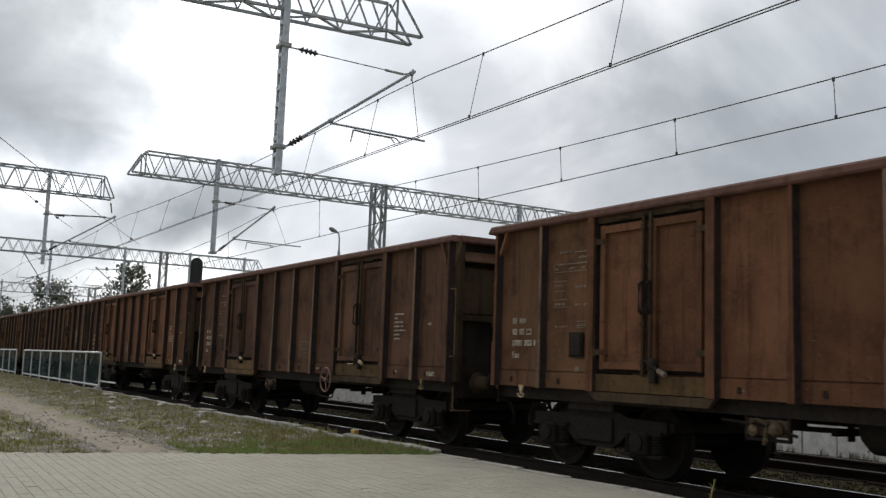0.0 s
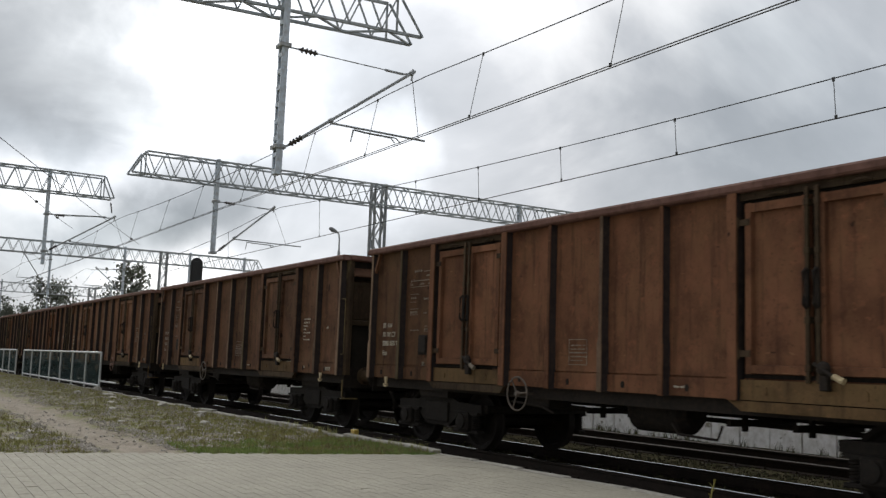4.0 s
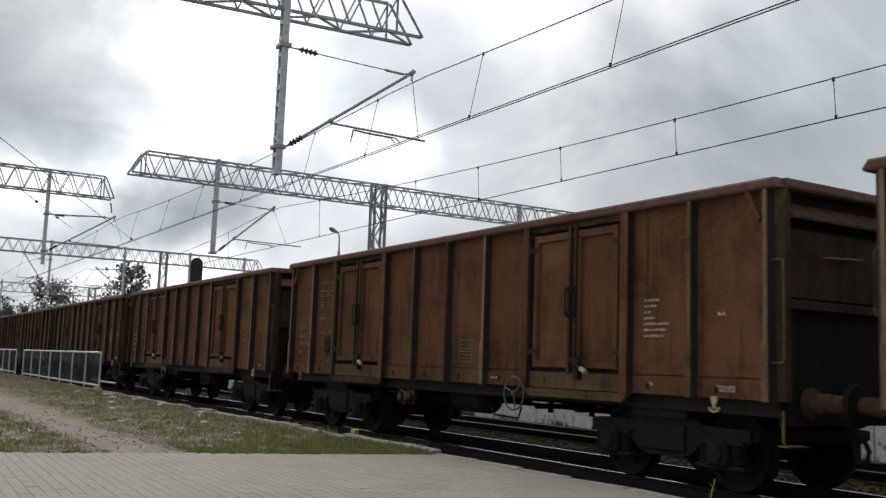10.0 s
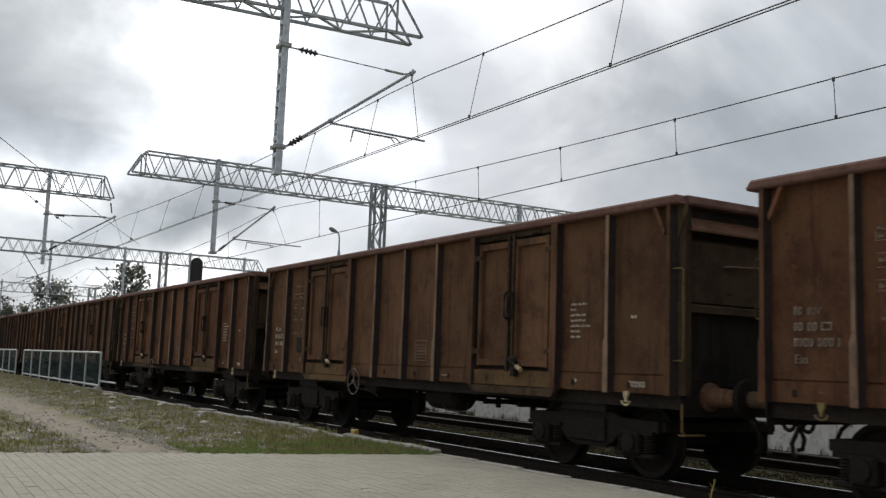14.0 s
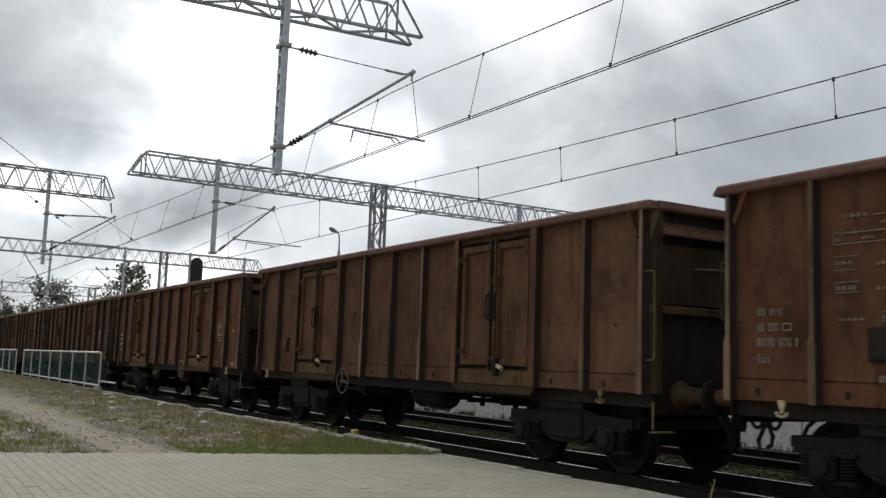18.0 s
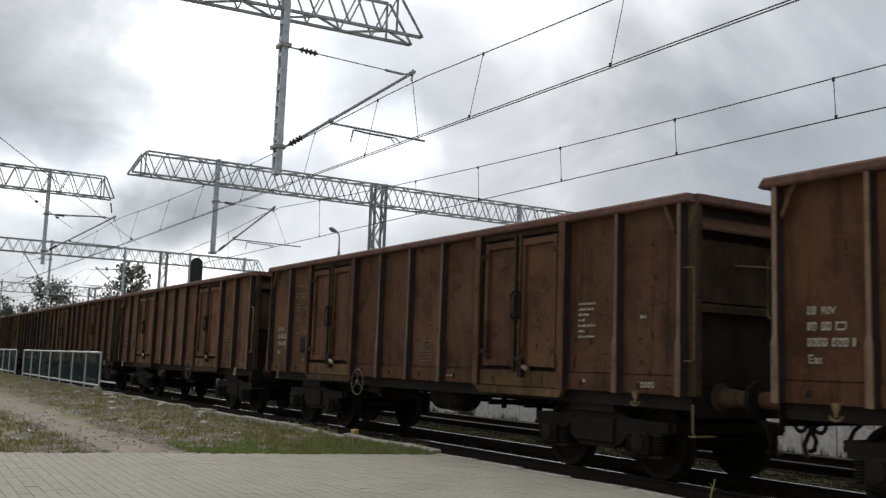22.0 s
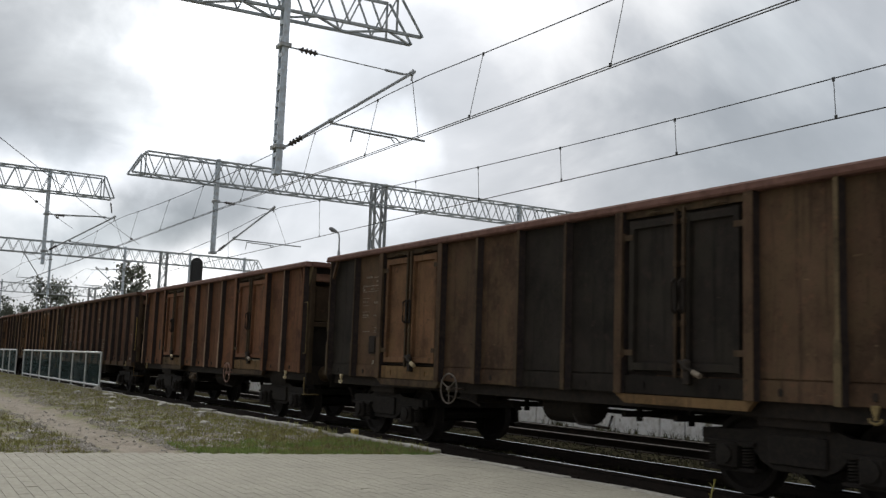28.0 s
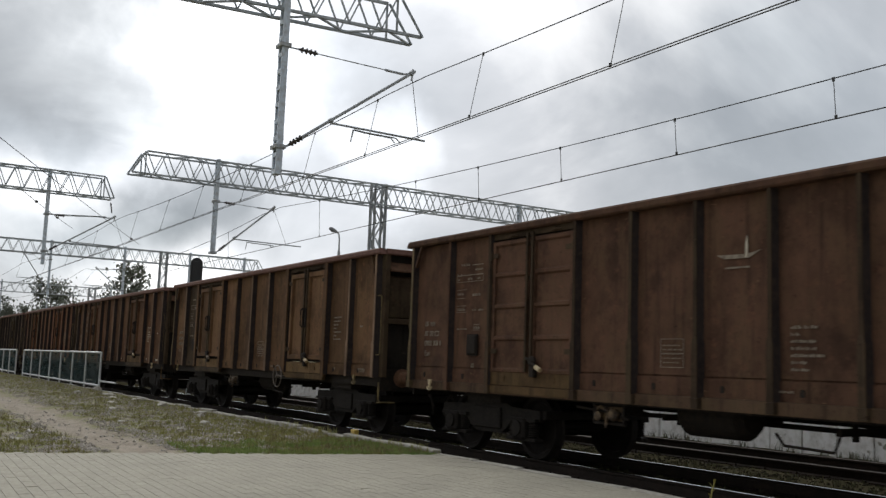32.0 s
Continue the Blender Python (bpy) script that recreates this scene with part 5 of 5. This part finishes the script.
        if e_ == 0:
            for y in (-1.315, 1.315):
                piece("corner_bracket", stored("corner_bracket", corner_bracket_shape, RIM), wall, pose(0, y, 0), mat=PAINTS["olive" if k % 2 else "maroon"])
            piece("end_bar", stored("end_bar", end_bar_shape, WHEEL_RIM), wall, label="thin pale bar across the end wall")
        piece("end_rail", stored("end_rail", rim_end_shape, RIM), w, end)
        piece("headstock", stored("headstock", headstock_shape, FRAME_IRON), w, end @ pose(0.04, 0, 0))
        for y in (-0.875, 0.875):
            buf = piece("buffer", stored("buffer", buffer_shape, BOGIE_IRON), w, end @ pose(0.07, y, 1.06), mat=PAINTS["maroon" if r.random() < 0.6 else "dark"])
            piece("buffer_head", stored("buffer_head", buffer_head_shape, WHEEL_STEEL), buf)
        piece("coupling", stored("coupling", coupling_shape, FRAME_IRON), w, end @ pose(0.07, 0, 0))
        for y in (-0.42, 0.36):
            piece("brake_hose", stored("brake_hose", hose_shape, FRAME_IRON), w, end @ pose(0.07, y, 0))
    piece("floor", stored("wagon_floor", floor_shape, FRAME_IRON), w)
    piece("centre_sill", stored("centre_sill", centre_sill_shape, FRAME_IRON), w)
    piece("brake_gear", stored("brake_gear", brake_gear_shape, FRAME_IRON), w)
    piece("air_tank", stored("air_tank", air_tank_shape, FRAME_IRON), w, pose(0.35 if wheel_x == -1.75 else -0.25, 0, 0))
    piece("hatch_box", stored("hatch_box", hatch_shape, FRAME_IRON), w, pose({9: -4.90}.get(k, -4.56), -SKIN - 0.02, 0), "small dark steel box on the side", PAINTS[coat] if k == 9 else None)
    if wheel_x != -1.75:
        hanger = piece("valve_hanger", stored("valve_hanger", valve_hanger_shape, FRAME_IRON), w, pose(-1.58, -1.20, 0.10) @ Matrix.Diagonal((0.9, 0.9, 0.9, 1)))
        piece("brake_valve", stored("brake_valve", brake_valve_shape, VALVE), hanger, label="rusty yellow-brown brake valve")
    if wheel_x is not None:
        piece("handwheel", stored("handwheel", handwheel_shape, WHEEL_RIM), w, pose(wheel_x + 0.08, -FACE - 0.04, 0.965, 0, r.uniform(0, 120), 0), "three-spoked brake handwheel", None if k in (1, 4, 10, 15, 20) else IRON_WHEEL)
    for s in (-1, 1):
        bogie = piece("bogie", stored("bogie", bogie_frame_shape, BOGIE_IRON), w, pose(s * 4.5, 0, 0))
        for y in (-1, 1):
            turn = pose(0, -1.0, 0) if y < 0 else pose(0, 1.0, 0, 0, 0, 180)
            piece("side_frame", stored("side_frame", side_frame_shape, BOGIE_IRON), bogie, turn)
            for x in (-0.9, 0.9):
                piece("axle_box", stored("axle_box", axle_box_shape, BOGIE_IRON), bogie, turn @ pose(x, 0, 0))
                for d in (-0.24, 0.24):
                    piece("spring", stored("spring", spring_shape, BOGIE_IRON), bogie, turn @ pose(x + d, 0, 0))
    for x in (-5.4, -3.6, 3.6, 5.4):
        ws = piece("wheelset", stored("wheelset", wheelset_shape, WHEEL_STEEL), w, pose(x, 0, 0.46))
        WHEELS.append((k, ws, x))
    marks = MARKS[seed % 4]
    for j, (name, level) in enumerate((("number_marking", number), ("table_marking", number), ("data_marking", data), ("plate_marking", data), ("small_marking", data))):
        if level and not (k == 14 and j == 0):
            gap = 0.004 if name != "small_marking" else 0.014
            shift = {2: -3.1, 3: -1.1}.get(j, 0.0) if variant != "two doors" else (-1.32 if k in (6, 2, 9, 12, 18) else -0.28) if j == 3 else 0.0
            tagged(piece(name, stored("%s:%d" % (name, seed % 4), marks[j], WHITE_MARK), w, pose(shift, -SKIN - gap, -0.42 if j == 2 and variant != "two doors" else -0.06 if j == 2 else 0.0), "faded white stencilled marks", WHITE_MARK if level > 1 and j not in (1, 3) else DULL_MARK), kind="stuff")
    if number and k != 14:
        for me in WORDS_ON_SIDE:
            tagged(piece("lettering", me, w, pose(0, -SKIN - 0.004, 0), "faded white letters", None if number > 1 else DULL_MARK), kind="stuff")
    if k == 4:
        bm = bmesh.new()
        for x, z, length, lean in ((5.32, 1.80, 0.24, 28), (5.50, 1.93, 0.22, 38), (5.65, 2.08, 0.26, 55), (5.05, 2.35, 0.10, 80), (5.9, 2.45, 0.09, 95), (3.4, 2.7, 0.12, 60)):
            c, s_ = math.cos(radians(lean)), math.sin(radians(lean))
            prism(bm, [(x, z), (x + length * c, z + length * s_), (x + length * c * 0.5 - 0.018 * s_, z + length * s_ * 0.5 + 0.018 * c)], "y", -0.003, 0.003)
        tagged(at(part("scratch", bm, FRAME_IRON, w, "dark scratches in the paint"), pose(0, -SKIN - 0.004, 0)), kind="stuff")
    if k == 16:
        bm = bmesh.new()
        prism(bm, [(0.005, 2.61), (0.03, 2.61), (0.04, 2.72), (0.03, 2.86), (0.005, 2.74)], "y", -0.002, 0.002)
        at(part("emblem", bm, WHITE_MARK, w, "small white painted emblem"), pose(EMBLEM_X, -SKIN - 0.005, 0))
        bm = bmesh.new()
        prism(bm, [(-0.40, 2.66), (-0.30, 2.61), (0.05, 2.60), (0.22, 2.68), (0.02, 2.645)], "y", -0.002, 0.002)
        box(bm, -0.28, 0.06, -0.002, 0.002, 2.495, 2.515)
        at(part("emblem_hull", bm, DULL_MARK, w, "faded white painted emblem"), pose(EMBLEM_X, -SKIN - 0.004, 0))
    WAGONS.append((k, w))
    return w


WAGONS, WHEELS = [], []
EMBLEM_X = 0.75
# wagon, bay and side of the door leaves that were painted anew
BRIGHT_LEAVES = ((10, 2, 1), (13, 7, -1), (14, 2, 1), (14, 2, -1))
# number in the train, paint, place of the handwheel, marks, pattern of marks
TRAIN = (
    (0, "orange", None, 2, 1, 1), (1, "maroon", 1.92, 2, 2, 2), (2, "orange", -1.75, 2, 2, 3), (3, "umber", -1.75, 1, 2, 1), (4, "red", 1.92, 2, 1, 2),
    (5, "rust", 1.92, 1, 2, 3), (6, "rust", -1.75, 1, 1, 1), (7, "brown", -1.75, 2, 2, 2), (8, "rust", -1.75, 1, 2, 0), (9, "brown", -1.75, 0, 0, 3), (10, "rust", 1.92, 2, 2, 1),
    (11, "umber", -1.75, 2, 2, 1), (12, "rose", 1.92, 1, 1, 2), (13, "brown", None, 1, 1, 4), (14, "dusk", -1.75, 1, 0, 5), (15, "rust", 1.92, 0, 0, 3), (16, "maroon", None, 1, 1, 2),
    (17, "tan", 1.92, 1, 1, 1), (18, "brown", -1.75, 1, 2, 2), (19, "orange", None, 2, 1, 3), (20, "dark", -1.75, 1, 1, 1), (21, "brown", -1.75, 1, 1, 2), (22, "tan", 1.92, 1, 1, 0),
)
WORDS = {"dusk": "dusky brown", "orange": "orange-brown", "brown": "brown", "red": "scarred red-brown", "tan": "tan-brown", "dark": "dark brown", "umber": "scarred umber-brown", "rust": "rust-brown", "rose": "rosy brown", "maroon": "dark red-brown"}
for k, coat, wheel_x, number, data, seed in TRAIN:
    if k == 16:
        wagon(k, coat, "dark red-brown open wagon with one ribbed double door", wheel_x, number, data, seed, variant="one door", post_coat="dark")
    elif k == 14:
        wagon(k, coat, "brown open wagon with sooty black panels and door", wheel_x, number, data, seed, {0: "soot_shade", 5: "soot_shade", 6: "soot_shade", 7: "soot_shade"}, post_coat="dark")
    else:
        odd = {6: {3: "red"}, 2: {0: "brown", 1: "brown", 9: "brown"}, 0: {0: "brown", 1: "brown"}, 17: {1: "dark"}}.get(k, {})
        hand = " and a brake handwheel" if wheel_x else " and white stencilled marks"
        wagon(k, coat, WORDS[coat] + " open wagon with double doors" + hand, wheel_x, number, data, seed, odd)


# ------------------------------------------------------------------ small things on the verge
marker = thing("marker_block", pose(-14.95, 7.55, GROUND_Z - 0.02, 0, 0, 8), "small yellow concrete marker beside the kerb", "marker")
bm = bmesh.new()
box(bm, -0.06, 0.06, -0.05, 0.05, -0.1, 0.135, 0.012)
part("block", bm, YELLOW, marker)


def rock(bm, r, size):
    m = Euler((r.uniform(0, 6), r.uniform(0, 6), r.uniform(0, 6))).to_matrix().to_4x4()
    vs = bmesh.ops.create_icosphere(bm, subdivisions=1, radius=size, matrix=m)["verts"]
    for v in vs:
        v.co *= 1 + 0.35 * noise.noise(v.co * (1.8 / size) + Vector((r.random() * 50, 0, 0)))
        v.co.z *= 0.6


RUBBLE = ((-24.6, 6.95, 0.24, 0.6), (-18.3, 6.0, 0.16, 0.6), (-34.0, 7.35, 0.20, 1.0), (-15.0, 4.35, 0.12, 0.6), (-20.4, 6.6, 0.17, 0.7), (-28.5, 6.6, 0.22, 0.35), (-30.5, 6.9, 0.30, 0.3), (-27.2, 7.0, 0.28, 0.25),
          (-21.6, 7.0, 0.26, 0.35), (-26.0, 6.0, 0.20, 0.3), (-22.8, 5.3, 0.15, 0.5), (-17.2, 5.2, 0.11, 0.5), (-16.1, 5.9, 0.13, 0.3), (-31.5, 6.2, 0.20, 0.5), (-19.0, 4.6, 0.13, 0.4), (-16.6, 2.6, 0.12, 0.5), (-15.4, 2.2, 0.09, 0.6))
for i, (x, y, size, tall) in enumerate(RUBBLE):
    bm = bmesh.new()
    rock(bm, random.Random(i), size * 0.66)
    bmesh.ops.scale(bm, verts=bm.verts, vec=(1.25, 0.9, tall / 0.6))
    ob = tagged(new("concrete_lump", finish("concrete_lump", bm, LUMP)), "flat broken slab of pale concrete lying in the grass" if tall < 0.45 else "pale broken lump of concrete lying in the grass", "rubble", "lumps of concrete")
    ob.matrix_basis = pose(x, y, verge_z(x, y) + size * 0.14 * tall, 0, 0, 37 * i)


def scatter(name, label, category, mat, count, spot, shape):
    """Many small pieces joined in one mesh; spot gives a place or None, shape adds one piece's corners and faces."""
    r = random.Random(len(name) * 31 + count)
    verts, faces, done = [], [], 0
    while done < count:
        p = spot(r)
        if p is None:
            continue
        shape(r, Vector(p), verts, faces)
        done += 1
    me = bpy.data.meshes.new(name)
    me.from_pydata(verts, [], faces)
    me.materials.append(mat)
    return tagged(new(name, me), label, category, kind="stuff")


def pebble(lo, hi):
    def shape(r, p, verts, faces):
        s, k = lo + (hi - lo) * r.random() ** 2.2, len(verts)
        q = Euler((r.uniform(-0.5, 0.5), r.uniform(-0.5, 0.5), r.uniform(0, 6.3)))
        m = q.to_matrix()
        for x, y, z in ((-1, -0.7, -0.4), (0.9, -0.8, -0.4), (1, 0.7, -0.4), (-0.8, 0.8, -0.4), (-0.6, -0.4, 0.5), (0.6, -0.5, 0.4), (0.5, 0.5, 0.55), (-0.5, 0.4, 0.45)):
            verts.append(tuple(p + m @ Vector((x * r.uniform(0.7, 1.1), y * r.uniform(0.7, 1.1), z * r.uniform(0.7, 1.1))) * s))
        faces.extend(tuple(k + i for i in f) for f in ((0, 1, 5, 4), (1, 2, 6, 5), (2, 3, 7, 6), (3, 0, 4, 7), (4, 5, 6, 7)))
    return shape


def tuft(lo, hi, blades):
    def shape(r, p, verts, faces):
        for _ in range(blades):
            k = len(verts)
            a, h, w = r.uniform(0, 6.3), r.uniform(lo, hi), r.uniform(0.003, 0.007)
            lean = Vector((math.cos(a), math.sin(a), 0)) * h * r.uniform(0.1, 0.7)
            side = Vector((-math.sin(a + 0.8), math.cos(a + 0.8), 0)) * w
            root = p + Vector((r.gauss(0, 0.02), r.gauss(0, 0.02), 0))
            for c in (root - side, root + side, root + lean * 0.4 + side * 0.7 + Vector((0, 0, h * 0.6)), root + lean * 0.4 - side * 0.7 + Vector((0, 0, h * 0.6)), root + lean + Vector((0, 0, h))):
                verts.append(tuple(c))
            faces.extend(((k, k + 1, k + 2, k + 3), (k + 3, k + 2, k + 4)))
    return shape


def far_edge(y):
    """Where the paving ends."""
    return -13.5 + 0.24 * y


def grass_spot(r):
    x, y = -12 - 50 * r.random() ** 2.0, r.uniform(0.6, EDGE_Y - 0.16)
    if x > far_edge(y) - 0.02:
        return None
    near_kerb = max(0.0, 1 - (EDGE_Y - y) / 2.6)
    want = 0.30 + 0.4 * near_kerb * (1.6 if x > -17 else 0.7) + 0.9 * noise.noise((x * 1.6, y * 2.4, 11))
    want -= 1.3 * max(0.0, min(1.0, 1.7 - abs(path_off(x, y)) + 0.7 * noise.noise((x * 2.2, y * 2.2, 5))))
    if r.random() > want:
        return None
    return (x, y, verge_z(x, y) - 0.005)


def gravel_spot(r):
    x, y = -12 - 42 * r.random() ** 1.8, r.uniform(0.4, EDGE_Y - 0.3)
    bare = math.exp(-((x + 14.5) / 0.9) ** 2 - ((y - 4.9) / 0.55) ** 2)
    if x > far_edge(y) - 0.02 or r.random() > 0.45 + 0.9 * noise.noise((x * 1.1, y * 1.6, 21)) + bare:
        return None
    if abs(path_off(x, y)) < 1.0 and r.random() < 0.9:
        return None
    return (x, y, verge_z(x, y) + 0.008)


def bed_spot(r):
    x, y = r.uniform(-32, -4), r.uniform(EDGE_Y + 0.15, 16.3)
    return (x, y, ballast_z(x, y) + 0.012)


def weed_spot(r):
    x, y = r.uniform(-30, -5), r.choice((r.gauss(11.6, 0.5), r.gauss(15.3, 0.3), r.gauss(9.6, 0.3)))
    if r.random() > 0.5 + noise.noise((x * 0.4, y, 3)):
        return None
    return (x, y, ballast_z(x, y))


def wall_weed_spot(r):
    x, y = r.uniform(-30, -5), 16.5 - abs(r.gauss(0, 0.12))
    if r.random() > 0.2 + 1.5 * noise.noise((x * 0.9, 0, 7)):
        return None
    return (x, y, ballast_z(x, y))


def edge_spot(r):
    x = r.uniform(-19, -11.8)
    if r.random() > 0.25 + 1.1 * noise.noise((x * 0.9, 0, 31)):
        return None
    return (x, EDGE_Y + r.choice((-0.1, 0.09)) + r.gauss(0, 0.03), GROUND_Z - 0.02)


scatter("grass", "short green grass with dry stalks", "grass", GRASS, 14000, grass_spot, tuft(0.018, 0.06, 6))
def fresh_spot(r):
    x, y = r.uniform(-18.5, -11.6), EDGE_Y - 0.15 - 3.2 * r.random() ** 1.5
    if x > far_edge(y) - 0.02 or r.random() > 1.0 - 0.38 * (far_edge(y) - x) - 0.16 * (EDGE_Y - y) + 1.2 * noise.noise((x * 1.2, y * 1.6, 41)):
        return None
    return (x, y, verge_z(x, y) - 0.004)


scatter("green_grass", "fresh green grass by the paving corner", "grass", FRESH, 4600, fresh_spot, tuft(0.02, 0.075, 6))
scatter("dry_grass", "dry straw-coloured grass stalks", "grass", DRY, 2500, grass_spot, tuft(0.04, 0.13, 4))
scatter("gravel", "pale loose gravel on bare earth", "gravel", STONE, 34000, gravel_spot, pebble(0.005, 0.034))
scatter("ballast_stones", "dark crushed ballast stones", "ballast", CRUSHED, 20000, bed_spot, pebble(0.012, 0.032))
scatter("track_weeds", "weeds growing in the ballast", "weeds", WEED, 3200, weed_spot, tuft(0.025, 0.075, 7))
scatter("wall_weeds", "green weeds along the foot of the platform wall", "weeds", WEED, 170, wall_weed_spot, tuft(0.05, 0.20, 9))
scatter("edge_weeds", "weeds along the concrete edging", "weeds", GRASS, 60, edge_spot, tuft(0.05, 0.15, 7))

stalk = thing("weed", pose(-7.03, 7.62, -0.12), "single yellow-green weed growing beside the rail", "plant")
r = random.Random(5)
bm = bmesh.new()
tube(bm, [(0, 0, -0.1), (0.01, 0, 0.12), (0.045, 0.005, 0.28), (0.08, 0.01, 0.39)], 0.012, 6, 0.007)
part("stem", bm, STALK, stalk)
for i in range(6):
    bm = bmesh.new()
    root, a = Vector((0.006 + 0.012 * i, 0.0, 0.10 + 0.05 * i)), 2.4 * i
    tip = root + Vector((0.05 * math.cos(a), 0.05 * math.sin(a), 0.05))
    side = Vector((-math.sin(a), math.cos(a), 0)) * 0.012
    mid = root.lerp(tip, 0.5) + Vector((0, 0, 0.012))
    vs = [bm.verts.new(p) for p in (root, mid - side, tip, mid + side)]
    bm.faces.new(vs)
    bmesh.ops.solidify(bm, geom=bm.faces[:], thickness=0.002)
    part("leaf", bm, STALK, stalk)

# ------------------------------------------------------------------ paving, piece by piece
paving = thing("paving", None, "grey concrete block paving laid in straight rows", "paving", kind="structure")
bm = bmesh.new()
vs = [bm.verts.new(p) for p in ((far_edge(-14) + 0.05, -14, GROUND_Z - 0.009), (14, -14, GROUND_Z - 0.009), (14, EDGE_Y - 0.08, GROUND_Z - 0.009), (far_edge(EDGE_Y) + 0.05, EDGE_Y - 0.08, GROUND_Z - 0.009))]
lo = [bm.verts.new((v.co.x, v.co.y, -0.40)) for v in vs]
bm.faces.new(vs)
for i in range(4):
    bm.faces.new((vs[i], vs[(i + 1) % 4], lo[(i + 1) % 4], lo[i]))
part("bedding", bm, JOINT, paving)
PL, PW = 0.20, 0.112


SKEW = -0.037


def paver_corners(x0, x1, y0, y1, z):
    """A paver with bevelled long edges and tight ends."""
    c, e_ = 0.0025, 0.0004
    flat = [(x0, y0, z - 0.007), (x1, y0, z - 0.007), (x1, y1, z - 0.007), (x0, y1, z - 0.007), (x0 + e_, y0 + c, z), (x1 - e_, y0 + c, z), (x1 - e_, y1 - c, z), (x0 + e_, y1 - c, z)]
    return [(px, py + SKEW * (px - (x0 + x1) / 2), pz) for px, py, pz in flat]


PAVER_FACES = ((0, 1, 5, 4), (1, 2, 6, 5), (2, 3, 7, 6), (3, 0, 4, 7), (4, 5, 6, 7))
one = bpy.data.meshes.new("paver")
one.from_pydata(paver_corners(-PL / 2 + 0.0006, PL / 2 - 0.0006, -PW / 2 + 0.001, PW / 2 - 0.001, 0), [], PAVER_FACES)
one.materials.append(PAVER)
verts, faces, singles = [], [], 0
r = random.Random(12)
row = 0
base_y = EDGE_Y + 0.75
while base_y > -3:
    x = far_edge(base_y) + PL / 2 + (0.1 if row % 2 else 0.0) - 0.1
    while x < 2:
        y = base_y + SKEW * (x + 12)
        if y < EDGE_Y - 0.09 - PW / 2 and x > far_edge(y) - 0.03:
            z = GROUND_Z + r.gauss(0, 0.0008) + 0.006 * noise.noise((x * 0.5, y * 0.5, 17))
            if x < -8.6 and 0.9 < y < 2.6 and singles < 300:
                piece("paver", one, paving, pose(x, y, z, r.gauss(0, 0.12), r.gauss(0, 0.12), r.gauss(0, 0.15)))
                singles += 1
            else:
                k = len(verts)
                verts.extend(paver_corners(x - PL / 2 + 0.0006, x + PL / 2 - 0.0006, y - PW / 2 + 0.001, y + PW / 2 - 0.001, z))
                faces.extend(tuple(k + i for i in f) for f in PAVER_FACES)
        x += PL
    base_y -= PW
    row += 1
rest = bpy.data.meshes.new("paver_rows")
rest.from_pydata(verts, [], faces)
rest.materials.append(PAVER)
tagged(piece("paver_rows", rest, paving), kind="stuff")


# ------------------------------------------------------------------ the train rolls
ROLL = (101.597, 111.0744, 4.12507, 0.07934, 0.01841, -0.08323)


def travel(t):
    """How far the train has come at t seconds: it gathers speed from 6 to 8 metres a second."""
    u = t / 16 - 1
    a, b, total = 1.0, u, ROLL[0] + ROLL[1] * u
    for c in ROLL[2:]:
        a, b = b, 2 * u * b - a
        total += c * b
    return total


def motions():
    steps = [i * 0.5 for i in range(65)]
    for k, w in WAGONS:
        walk(w, [(t, pose(travel(t) - PITCH * k, TRACK_1, 0.0)) for t in steps])
    for k, ws, x in WHEELS:
        # the wheels turn by the way rolled, keyed while they pass the station
        times = [i / 15 for i in range(481) if -76 < travel(i / 15) - PITCH * k + x < 12]
        if len(times) < 2:
            continue
        rows = [(t, pose(x, 0, 0.46) @ Matrix.Rotation(travel(t) / 0.46, 4, "Y")) for t in times]
        if times[0] > 0:
            rows.insert(0, (0.0, rows[0][1]))
        if times[-1] < 32:
            rows.append((32.0, rows[-1][1]))
        walk(ws, rows)


motions()
